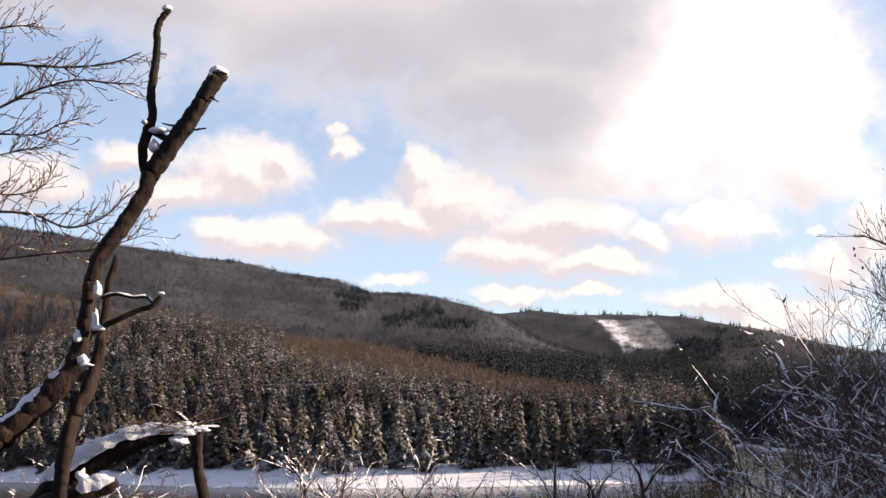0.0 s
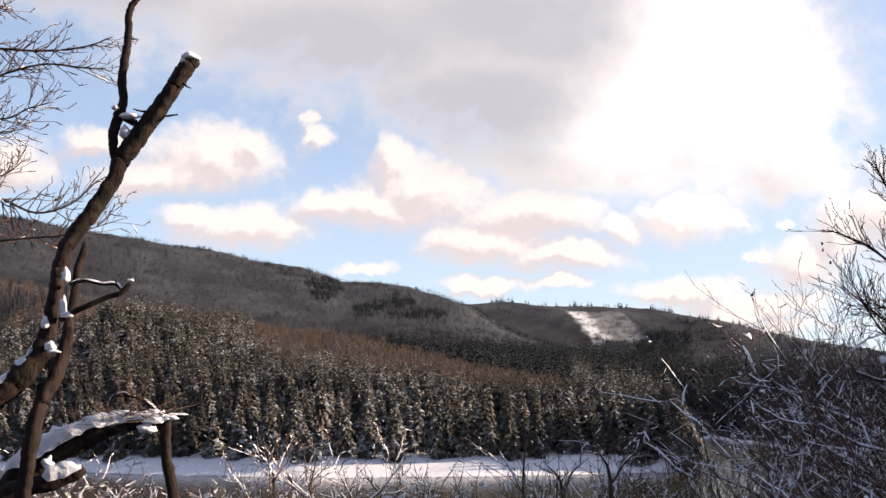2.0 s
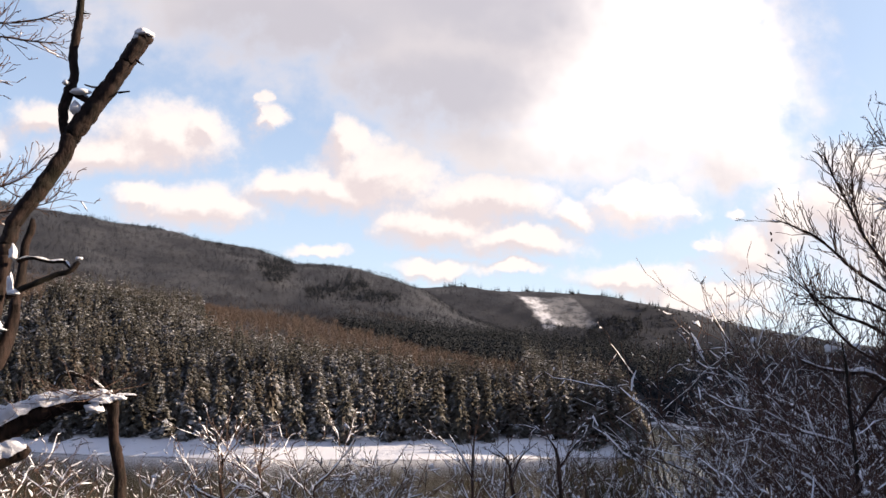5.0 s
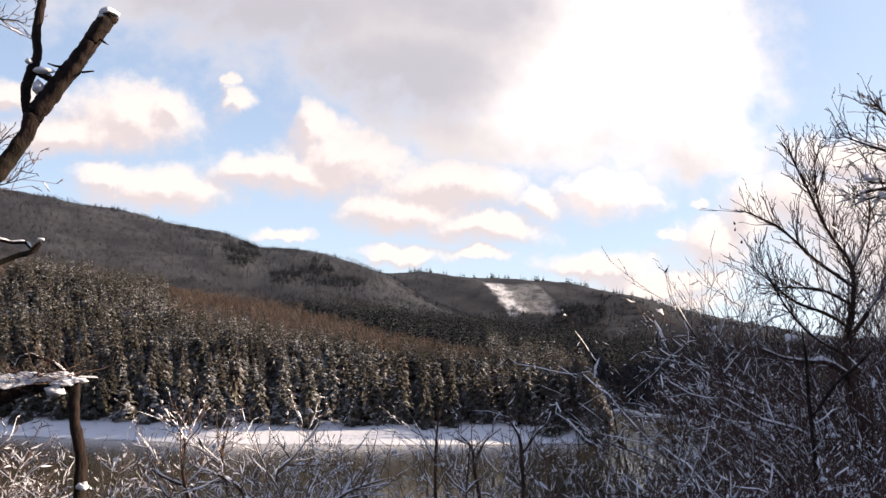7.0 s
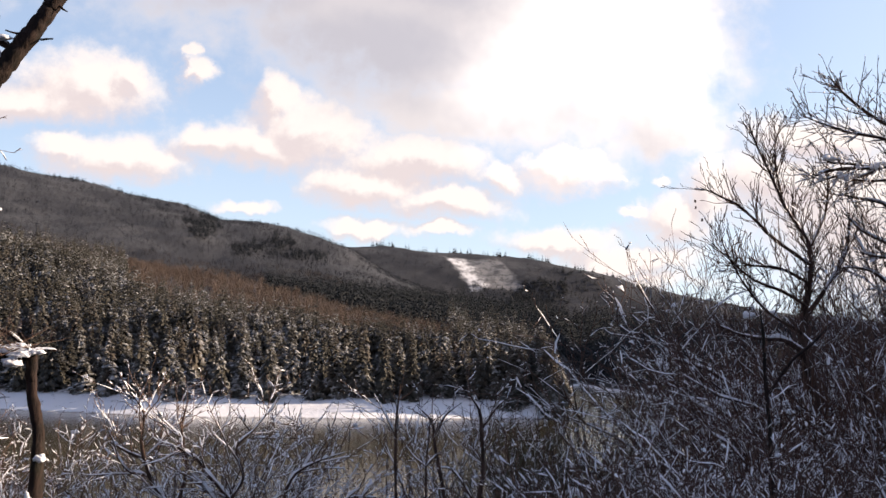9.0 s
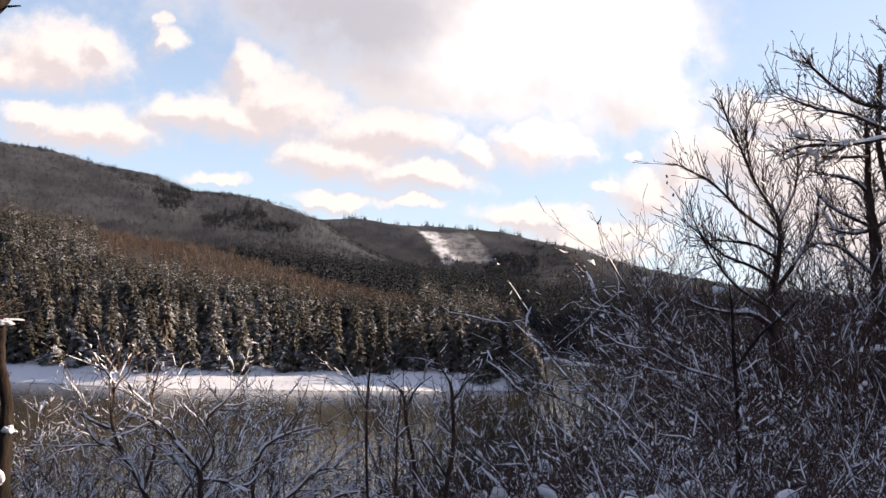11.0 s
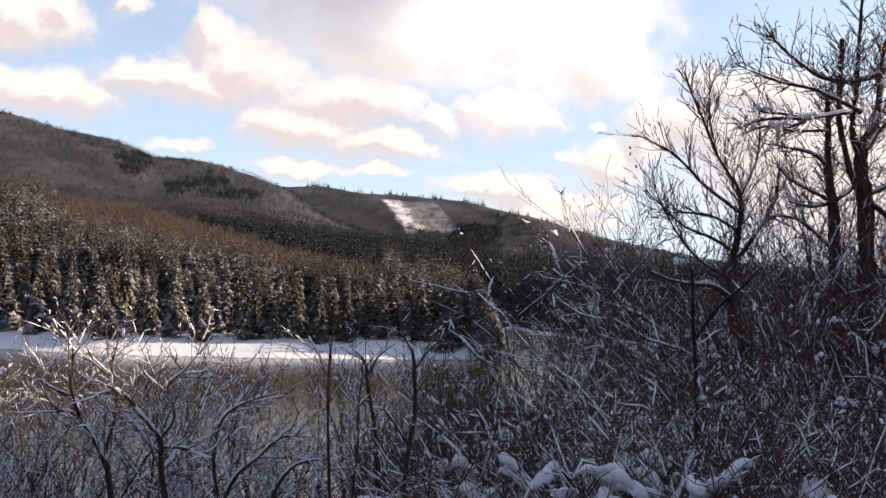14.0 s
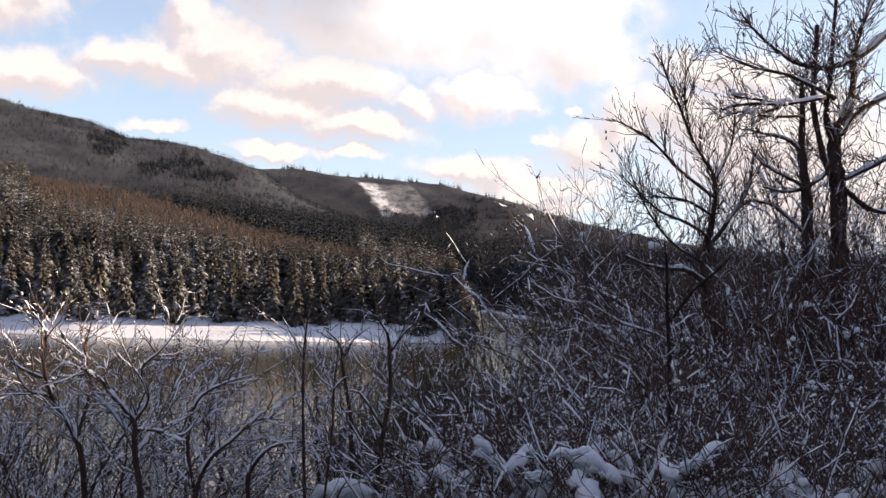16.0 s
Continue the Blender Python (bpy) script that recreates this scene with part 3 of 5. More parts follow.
def spruce_parts(seed, h, whorls, arms, fringe):
    """Crown and trunk of one spruce of height h as arrays of triangles."""
    rng = np.random.default_rng(seed)
    crown, trunk = Soup(), Soup()
    trunk.tube([(0, 0, -0.6), (0, 0, h * 0.5), (0, 0, h * 0.97)], [h * 0.013, h * 0.008, h * 0.001], 5)
    girth = h * rng.uniform(0.19, 0.26)
    for k in range(whorls):
        f = (k + rng.uniform(-0.3, 0.3)) / whorls
        z = h * (0.07 + 0.92 * f)
        reach = girth * (1 - f) ** 0.88 * rng.uniform(0.85, 1.12) + 0.10
        m = max(4, int(arms * (1 - 0.45 * f)))
        turn = rng.uniform(0, 6.28)
        for a in range(m):
            ang = turn + 6.283 * a / m + rng.normal(0, 0.18)
            l = reach * rng.uniform(0.7, 1.18)
            dx, dy = math.cos(ang), math.sin(ang)
            sx, sy = -dy, dx
            w = (0.20 + 0.22 * l / (girth + 0.1)) * l * 0.8
            zz = z + rng.normal(0, 0.026 * h)
            droop = l * rng.uniform(0.25, 0.75) * (1 - 0.8 * f)
            midz = zz + 0.06 * l
            V = [(0, 0, zz), (dx * l * 0.6 + sx * w, dy * l * 0.6 + sy * w, midz - droop * 0.75 - 0.12 * l), (dx * l * 0.55, dy * l * 0.55, midz - droop * 0.2),
                 (dx * l * 0.6 - sx * w, dy * l * 0.6 - sy * w, midz - droop * 0.75 - 0.12 * l), (dx * l, dy * l, zz - droop)]
            F = [(0, 1, 2), (0, 2, 3), (1, 4, 2), (2, 4, 3)]
            crown.add(V, F)
            for q in range(fringe):
                t = rng.uniform(0.3, 0.95) * l
                o = rng.uniform(-0.6, 0.6) * w
                b = rng.uniform(0.10, 0.2) * l + 0.08
                bx, by, bz = dx * t + sx * o, dy * t + sy * o, zz - droop * t / l
                hang = rng.uniform(0.12, 0.32) * l + 0.1
                crown.add([(bx + sx * b, by + sy * b, bz), (bx - sx * b, by - sy * b, bz), (bx + dx * 0.15 * l, by + dy * 0.15 * l, bz - hang)], [(0, 1, 2)])
    crown.add([(0.06, 0, h * 0.95), (-0.04, 0.05, h * 0.95), (-0.04, -0.05, h * 0.95), (0, 0, h * 1.02)], [(0, 1, 3), (1, 2, 3), (2, 0, 3)])
    return crown, trunk


def scatter_at(rng, n, az0, az1, r_of, keep=None):
    """Places by azimuth and a share between two distances."""
    az = rng.uniform(az0, az1, n)
    f = rng.uniform(0, 1, n)
    lo, hi = r_of(az)
    r = np.sqrt(lo * lo + (hi * hi - lo * lo) * f)
    ok = hi > lo
    if keep is not None:
        ok &= keep(az, r, f)
    return az[ok], r[ok]


def forest_stuff(name, label, az, r, templates, mat, rng, size, sink=0.3):
    """Many far trees as one mesh."""
    z = height(az, r)
    x, y = r * np.sin(np.radians(az)), r * np.cos(np.radians(az))
    Vs, Fs, n = [], [], 0
    for k in range(len(az)):
        V, F = templates[rng.integers(len(templates))]
        s, a = (size if np.isscalar(size) else size[k]) * rng.uniform(0.66, 1.2), rng.uniform(0, 6.28)
        c, d = math.cos(a) * s, math.sin(a) * s
        W = np.stack([V[:, 0] * c - V[:, 1] * d + x[k], V[:, 0] * d + V[:, 1] * c + y[k], V[:, 2] * s * rng.uniform(0.9, 1.12) + z[k] - sink], -1)
        Vs.append(W)
        Fs.append(F + n)
        n += len(V)
    ob = part(name, tri_mesh(name, np.concatenate(Vs), np.concatenate(Fs)), mat)
    return tagged(ob, label, "trees", kind="stuff")


def arrays(*soups):
    V, F, n = [], [], 0
    for s in soups:
        for a, b in zip(s.V, s.F):
            V.append(a)
            F.append(b + n)
        n += s.n
    return np.concatenate(V), np.concatenate(F)


rng = np.random.default_rng(11)
col = lambda az, v: np.interp(az, AZ, v)
near_models = []
for k in range(6):
    crown, trunk = spruce_parts(100 + k, 18.0, 20, 11, 3)
    near_models.append((crown.mesh("crown"), trunk.mesh("trunk")))
# the front rows along the shore, each a tree of its own
models = []
front = []
for row in range(8):
    a = -23.5
    while a < 13.3:
        shore_r = col(a, SHORE)
        rr = shore_r + 23 + row * 11.0 + rng.uniform(-4, 4)
        if rr < col(a, R_SPRUCE) + 2:
            front.append((a, rr))
        a += math.degrees(8.6 / shore_r) * rng.uniform(0.6, 1.4)
for k in range(60):
    a = rng.uniform(11.2, 13.7)
    front.append((a, col(a, SHORE) + rng.uniform(7, 40) * (1 if a < 13.4 else 0.3)))
for k in range(40):
    a = rng.uniform(13.3, 13.95)
    front.append((a, col(a, SHORE) + rng.uniform(3, 14)))
front = front[-300:]
for k, (a, rr) in enumerate(front):
    x, y = rr * math.sin(radians(a)), rr * math.cos(radians(a))
    m = pose(x, y, ground_z(x, y), rng.normal(0, 1.2), rng.normal(0, 1.2), rng.uniform(0, 360)) @ Matrix.Diagonal((*[v for v in (rng.uniform(0.85, 1.15),) * 2], rng.uniform(0.62, 1.30) * np.interp(a, (12.2, 13.4, 13.95), (1.0, 0.85, 0.5)), 1))
    if k < 6:
        crown, trunk = near_models[k]
        ob = thing("spruce_tree", "tall green spruce dusted with snow, on the far shore", "spruce tree", "spruces along the far shore")
        part("trunk", trunk, BARK2, ob)
        part("crown", crown, CONIFER, ob)
        ob.matrix_basis = Matrix.Identity(4)
        models.append((ob, m))
    else:
        copy_thing(models[k % 6][0], m)
for ob, m in models:
    ob.matrix_basis = m

tmpl = []
for k in range(6):
    crown, trunk = spruce_parts(200 + k, 18.0, 15, 8, 1)
    tmpl.append(arrays(crown))
az, r = scatter_at(rng, 1250, -27, 13.4, lambda a: (np.where(a > 8.0, col(a, R_SPRUCE) - 4, col(a, SHORE) + 88), np.where(a > 8.0, col(a, R_BROWN) + 90, col(a, R_SPRUCE) + 12)))
forest_stuff("spruce_plantation", "dense green spruce plantation dusted with snow on the hillside", az, r, tmpl, CONIFER, rng, 1.0)

# an older block stands higher up the slope and ends in a clean edge
az, r = scatter_at(rng, 420, -16.0, -8.4, lambda a: (col(a, R_SPRUCE) + 2, col(a, R_SPRUCE) + np.interp(a, (-16, -12, -8.4), (30, 85, 140))))
forest_stuff("spruce_block_upslope", "snow-dusted spruce block with a clean edge higher up the slope", az, r, tmpl, CONIFER, rng, 1.0)

# ================= bare woods on the spur, dark spruces behind, woods on the ridges =================


def bare_crown(seed, h, n, width, fine=1.0):
    """A bare tree from far: a stem and a fan of thin twigs."""
    g = np.random.default_rng(seed)
    s = Soup()
    s.tube([(0, 0, 0), (0, 0, h * 0.55)], [0.16, 0.08], 3)
    for _ in range(n):
        a, f = g.uniform(0, 6.283), g.uniform(0.25, 0.7)
        out = g.uniform(0.1, 0.5) * width
        z0 = h * f
        z1 = z0 + g.uniform(0.08, 0.30) * h * (1.15 - out / width)
        x0, y0 = math.cos(a) * out * 0.45, math.sin(a) * out * 0.45
        x1, y1 = math.cos(a) * out * 1.9 * 0.55, math.sin(a) * out * 1.9 * 0.55
        b = a + 1.57 + g.normal(0, 0.5)
        w = g.uniform(0.06, 0.19) * fine
        s.add([(x0 + math.cos(b) * w, y0 + math.sin(b) * w, z0), (x0 - math.cos(b) * w, y0 - math.sin(b) * w, z0), (x1, y1, z1)], [(0, 1, 2)])
    return arrays(s)


bare = [bare_crown(300 + k, 11.0, 76, 9.0, 0.55) for k in range(6)]
az, r = scatter_at(rng, 2900, -28, 9.6, lambda a: (col(a, R_SPRUCE) + 4, col(a, R_BROWN) + np.interp(a, (-9, -6), (-40, 45))), lambda a, r, f: (a < -16) | (a > -8.4) | (r > col(a, R_SPRUCE) + np.interp(a, (-16, -12, -8.4), (34, 90, 146))))
forest_stuff("bare_wood", "russet-brown leafless beech and larch wood on the spur", az, r, bare, BROWN, rng, 0.95)
tall = [bare_crown(320 + k, 20.0, 40, 6.0) for k in range(4)]
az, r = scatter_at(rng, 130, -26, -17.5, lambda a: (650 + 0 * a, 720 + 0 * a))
forest_stuff("tall_bare_wood", "stand of tall bare trees above the plantation, coloured blue-grey for haze", az, r, tall, HILLWOOD, rng, 1.0)

dark = []
for k in range(4):
    crown, trunk = spruce_parts(400 + k, 18.0, 6, 5, 0)
    dark.append(arrays(crown))
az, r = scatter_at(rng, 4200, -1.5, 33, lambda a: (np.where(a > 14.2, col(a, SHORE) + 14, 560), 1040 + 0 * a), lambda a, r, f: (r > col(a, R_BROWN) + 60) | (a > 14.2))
forest_stuff("dark_spruce_wood", "spruce wood at the head of the lake, its shade put into a dark colour", az, r, dark, CONIFER_DARK, rng, 1.0)

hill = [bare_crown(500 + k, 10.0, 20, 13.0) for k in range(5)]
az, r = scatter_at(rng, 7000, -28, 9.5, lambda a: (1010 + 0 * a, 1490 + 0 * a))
forest_stuff("ridge_wood", "bare wood covering the western ridge, coloured blue-grey for haze", az, r, hill, HILLWOOD, rng, 0.8)
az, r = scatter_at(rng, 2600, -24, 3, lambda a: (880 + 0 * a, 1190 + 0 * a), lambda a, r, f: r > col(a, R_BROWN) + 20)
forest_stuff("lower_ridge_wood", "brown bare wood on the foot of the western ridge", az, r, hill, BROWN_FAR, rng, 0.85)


def clearing(az, r):
    """The snowy felled patch on the far ridge."""
    u, v = (az - 10.1) / 1.65, (r - 2256) / 75.0
    return (np.abs(u) < 0.92 + 0.10 * np.sin(r * 0.05)) & (np.abs(v) < 0.8)


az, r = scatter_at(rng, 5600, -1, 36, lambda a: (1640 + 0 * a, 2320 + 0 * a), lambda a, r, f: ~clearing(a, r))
forest_stuff("far_ridge_wood", "bare wood covering the far ridge, coloured blue-grey for haze", az, r, hill, HILLWOOD, rng, 1.0)
az, r = scatter_at(rng, 2600, -28, 5, lambda a: (1500 + 0 * a, 1600 + 0 * a))
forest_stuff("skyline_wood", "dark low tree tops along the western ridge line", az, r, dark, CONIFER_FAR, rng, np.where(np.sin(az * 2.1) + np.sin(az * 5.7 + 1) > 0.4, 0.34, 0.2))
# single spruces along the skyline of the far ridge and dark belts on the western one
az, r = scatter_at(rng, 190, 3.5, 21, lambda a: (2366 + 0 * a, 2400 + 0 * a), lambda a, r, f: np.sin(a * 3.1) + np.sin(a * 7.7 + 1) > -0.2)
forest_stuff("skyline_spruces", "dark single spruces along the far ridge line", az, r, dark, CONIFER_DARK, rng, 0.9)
PATCHES = ((-4.8, 6.0, 0.9, 0.6), (-1.0, 5.1, 1.2, 0.6), (-2.4, 4.9, 0.9, 0.3), (0.6, 4.6, 1.1, 0.25))


def in_patch(az, r):
    """Where spruces stand in dense dark blocks on the western ridge."""
    el = np.degrees(np.arctan2(height(az, r) - EYE, r))
    d = np.min([np.hypot((az - a) / w, (el - e) / h) for a, e, w, h in PATCHES], axis=0)
    return d + 0.18 * np.sin(az * 9 + r * 0.05) < 1.0


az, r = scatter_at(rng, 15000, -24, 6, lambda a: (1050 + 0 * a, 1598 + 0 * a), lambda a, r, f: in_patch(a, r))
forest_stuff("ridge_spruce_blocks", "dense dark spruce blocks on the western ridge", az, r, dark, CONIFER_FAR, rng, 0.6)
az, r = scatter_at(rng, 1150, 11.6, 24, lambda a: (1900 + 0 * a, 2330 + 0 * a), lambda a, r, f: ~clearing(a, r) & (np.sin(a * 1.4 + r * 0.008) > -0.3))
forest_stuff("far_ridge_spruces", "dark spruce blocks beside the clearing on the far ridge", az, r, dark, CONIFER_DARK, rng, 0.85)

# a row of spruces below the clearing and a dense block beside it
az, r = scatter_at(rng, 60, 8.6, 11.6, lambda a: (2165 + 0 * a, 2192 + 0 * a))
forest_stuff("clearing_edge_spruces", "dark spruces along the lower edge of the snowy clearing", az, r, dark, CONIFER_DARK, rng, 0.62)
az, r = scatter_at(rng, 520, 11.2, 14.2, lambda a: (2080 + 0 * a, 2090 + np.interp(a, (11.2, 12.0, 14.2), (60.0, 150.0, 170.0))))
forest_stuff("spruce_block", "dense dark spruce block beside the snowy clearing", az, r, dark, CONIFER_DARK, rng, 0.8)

# ================= near things: the dead snow-laden tree =================


def limb_line(points, per=5, knots=0.06, seed=1):
    """A smooth limb through (x, y, z, radius) with slight knots."""
    g = np.random.default_rng(seed)
    Q = spline(points, per)
    Q[:, 3] = np.abs(Q[:, 3]) * (1 + g.normal(0, knots, len(Q)))
    Q[:, :3] += g.normal(0, 0.05, (len(Q), 3)) * Q[:, 3:4]
    return Q[:, :3], Q[:, 3]


def blob(center, size, seed, flat=0.7, detail=3, rough=0.38):
    """A lump of snow: a ball pressed flat below and made uneven."""
    bm = bmesh.new()
    bmesh.ops.create_icosphere(bm, subdivisions=detail, radius=1.0)
    off = Vector((seed * 3.1, seed * 1.7, seed * 0.9))
    for v in bm.verts:
        n = 1 + rough * noise.noise(v.co * 1.5 + off) + 0.45 * rough * noise.noise(v.co * 3.5 + off)
        v.co *= n
        v.co.z = v.co.z * flat if v.co.z > 0 else v.co.z * 0.5
        v.co = Vector((v.co.x * size[0], v.co.y * size[1], v.co.z * size[2])) + Vector(center)
    bmesh.ops.triangulate(bm, faces=bm.faces)
    bm.verts.index_update()
    V, F = np.array([v.co for v in bm.verts]), np.array([[v.index for v in f.verts] for f in bm.faces])
    bm.free()
    return V, F


def rough_limb(P, R, sides, seed):
    """A limb with ridged, knotty bark: rings set close together and pushed in and out."""
    g = np.random.default_rng(seed)
    t = np.linspace(0, len(P) - 1, max(len(P), int(np.linalg.norm(np.diff(P, axis=0), axis=1).sum() / 0.022)))
    Q = np.stack([np.interp(t, np.arange(len(P)), P[:, c]) for c in range(3)], -1)
    S = np.interp(t, np.arange(len(P)), R)
    s = Soup()
    s.tube(Q, S, sides)
    V = s.V[0]
    ring = np.arange(len(V)) // sides
    ang = (np.arange(len(V)) % sides) * 6.283 / sides
    swell = 0.09 * np.sin(3 * ang + ring * 0.07 + seed) + 0.06 * np.sin(5 * ang - ring * 0.11) + g.normal(0, 0.018, len(V))
    knot = np.convolve(g.normal(0, 0.16, len(Q)), np.hanning(21) / 14, "same")[ring]
    s.V[0] = V + (V - Q[ring]) * (swell + knot)[:, None]
    return s


def build_dead_tree():
    g = np.random.default_rng(5)
    tree = thing("dead_tree", "dead leaning tree with broken limbs, snow on its upper sides", "tree")
    limbs = (
        ("trunk", ((-3.25, 6.0, 16.6, 0.23), (-2.95, 6.0, 18.05, 0.174), (-2.77, 6.0, 18.57, 0.1331), (-2.54, 6.0, 18.85, 0.1108), (-2.39, 6.0, 18.97, 0.0932), (-2.24, 6.0, 19.1, 0.0825), (-2.1, 6.0, 19.23, 0.0754), (-2.01, 6.0, 19.36, 0.0653), (-1.98, 6.0, 19.49, 0.0555), (-1.96, 6.0, 19.63, 0.049), (-1.94, 6.0, 19.77, 0.0491), (-1.9, 6.0, 19.91, 0.0557), (-1.82, 6.0, 20.03, 0.0557), (-1.74, 6.0, 20.14, 0.0556), (-1.66, 6.0, 20.27, 0.0557), (-1.6, 6.0, 20.4, 0.059), (-1.5, 6.0, 20.54, 0.0608), (-1.4, 6.0, 20.69, 0.0593), (-1.33, 6.0, 20.81, 0.0594), (-1.27, 6.0, 20.91, 0.0563), (-1.22, 6.0, 20.95, 0.0397))),
        ("stem", ((-1.91, 6.1, 19.46, 0.0285), (-1.93, 6.1, 19.34, 0.0404), (-1.97, 6.05, 19.18, 0.0472), (-2.03, 6.0, 19.02, 0.0469), (-2.06, 6.0, 18.85, 0.0494), (-2.08, 6.0, 18.7, 0.0495), (-2.10, 6.0, 18.5, 0.0520), (-2.13, 6.0, 17.97, 0.0717), (-2.15, 6.0, 17.41, 0.0974), (-2.17, 6.0, 16.6, 0.1152))),
        ("rear_stem", ((-1.90, 6.3, 19.96, 0.0170), (-1.91, 6.3, 19.9, 0.0297), (-1.94, 6.3, 19.8, 0.0275), (-1.95, 6.3, 19.66, 0.0317), (-1.96, 6.25, 19.51, 0.0335), (-1.95, 6.15, 19.34, 0.0371))),
        ("upright_limb", ((-1.66, 6.0, 20.35, 0.0131), (-1.67, 6.0, 20.43, 0.0296), (-1.67, 6.0, 20.52, 0.0347), (-1.65, 6.0, 20.61, 0.0364), (-1.62, 6.0, 20.71, 0.0282), (-1.63, 6.0, 20.84, 0.0284), (-1.61, 6.0, 20.99, 0.0286), (-1.6, 6.0, 21.12, 0.0254), (-1.6, 6.0, 21.22, 0.0255), (-1.57, 6.0, 21.29, 0.0256), (-1.53, 6.0, 21.33, 0.0205))),
        ("bridge_limb", ((-1.63, 6.0, 20.62, 0.0232), (-1.57, 6.0, 20.59, 0.0264), (-1.52, 6.0, 20.56, 0.0296))),
        ("broken_twig", ((-1.92, 5.97, 19.49, 0.0227), (-1.79, 5.9, 19.54, 0.0207), (-1.67, 5.9, 19.59, 0.019), (-1.58, 5.9, 19.62, 0.019), (-1.55, 5.9, 19.65, 0.0205), (-1.53, 5.9, 19.67, 0.0142))),
        ("upper_twig", ((-1.87, 5.97, 19.68, 0.0146), (-1.78, 5.9, 19.69, 0.0144), (-1.68, 5.9, 19.67, 0.0127), (-1.61, 5.9, 19.67, 0.0143), (-1.58, 5.9, 19.64, 0.0111))),
        ("short_twig", ((-1.46, 6.0, 20.66, 0.0082), (-1.49, 5.97, 20.64, 0.0082), (-1.52, 5.95, 20.64, 0.0066), (-1.55, 5.95, 20.65, 0.0049))),
        ("side_twig", ((-1.38, 6.0, 20.62, 0.0082), (-1.34, 5.98, 20.62, 0.0065), (-1.31, 5.97, 20.62, 0.0049))),
        ("stub_twig", ((-1.3, 6.0, 20.82, 0.0115), (-1.27, 5.98, 20.79, 0.0082), (-1.24, 5.97, 20.77, 0.0033))),
        ("spur", ((-1.59, 6.0, 21.09, 0.0101), (-1.58, 6.0, 21.07, 0.0067), (-1.55, 6.0, 21.07, 0.0034))),
    )
    snow = Soup()
    for k, (name, pts) in enumerate(limbs):
        P, R = limb_line(pts, 6, 0.03, 20 + k)
        R = R * 0.8
        thick = R.max() > 0.025
        s = rough_limb(P, R, 14 if R.max() > 0.05 else 9, k) if thick else Soup()
        if not thick:
            s.tube(P, R, 6)
        part(name, s.mesh(name, True), BARK, tree)
        if name == "trunk":
            # a long drift on the flat lower run, thin rime higher up on the lee side
            low = (P[:, 2] > 18.6) & (P[:, 2] < 19.34)
            snow.cap_snow(P[low], R[low] * 1.05, g, 0.9, 1.0, 0.1, 0.97)
        elif name in ("bridge_limb", "upper_twig"):
            snow.cap_snow(P, R * 0.9, g, 0.5, 0.6, 0.3, 0.9)
    # lumps caught on the broken ends, in the forks and under the leaning trunk
    for c, sz in (((-1.25, 5.99, 20.955), (0.048, 0.042, 0.034)), ((-1.215, 5.99, 20.945), (0.026, 0.03, 0.026)), ((-1.285, 5.99, 20.93), (0.022, 0.03, 0.03)), ((-1.53, 5.89, 19.685), (0.018, 0.018, 0.013)), ((-1.54, 5.98, 21.33), (0.028, 0.022, 0.024)),
                  ((-1.885, 5.93, 19.71), (0.022, 0.02, 0.055)), ((-1.895, 5.93, 19.54), (0.018, 0.02, 0.075)), ((-1.875, 5.92, 19.505), (0.035, 0.02, 0.022)), ((-1.955, 5.93, 19.335), (0.03, 0.022, 0.04)), ((-1.93, 5.92, 19.31), (0.035, 0.02, 0.014)),
                  ((-1.575, 5.97, 20.61), (0.06, 0.03, 0.024)), ((-1.60, 5.98, 20.515), (0.03, 0.025, 0.05)), ((-1.655, 5.97, 20.66), (0.02, 0.02, 0.02)),
                  ((-1.99, 5.93, 19.46), (0.02, 0.02, 0.05))):
        snow.add(*blob(c, sz, c[0] + c[2], 0.9, 3, 0.35))
    tagged(part("snow_cover", snow.mesh("snow_cover", True), SNOW, tree, "wet white snow stuck to the bark"), kind="stuff")


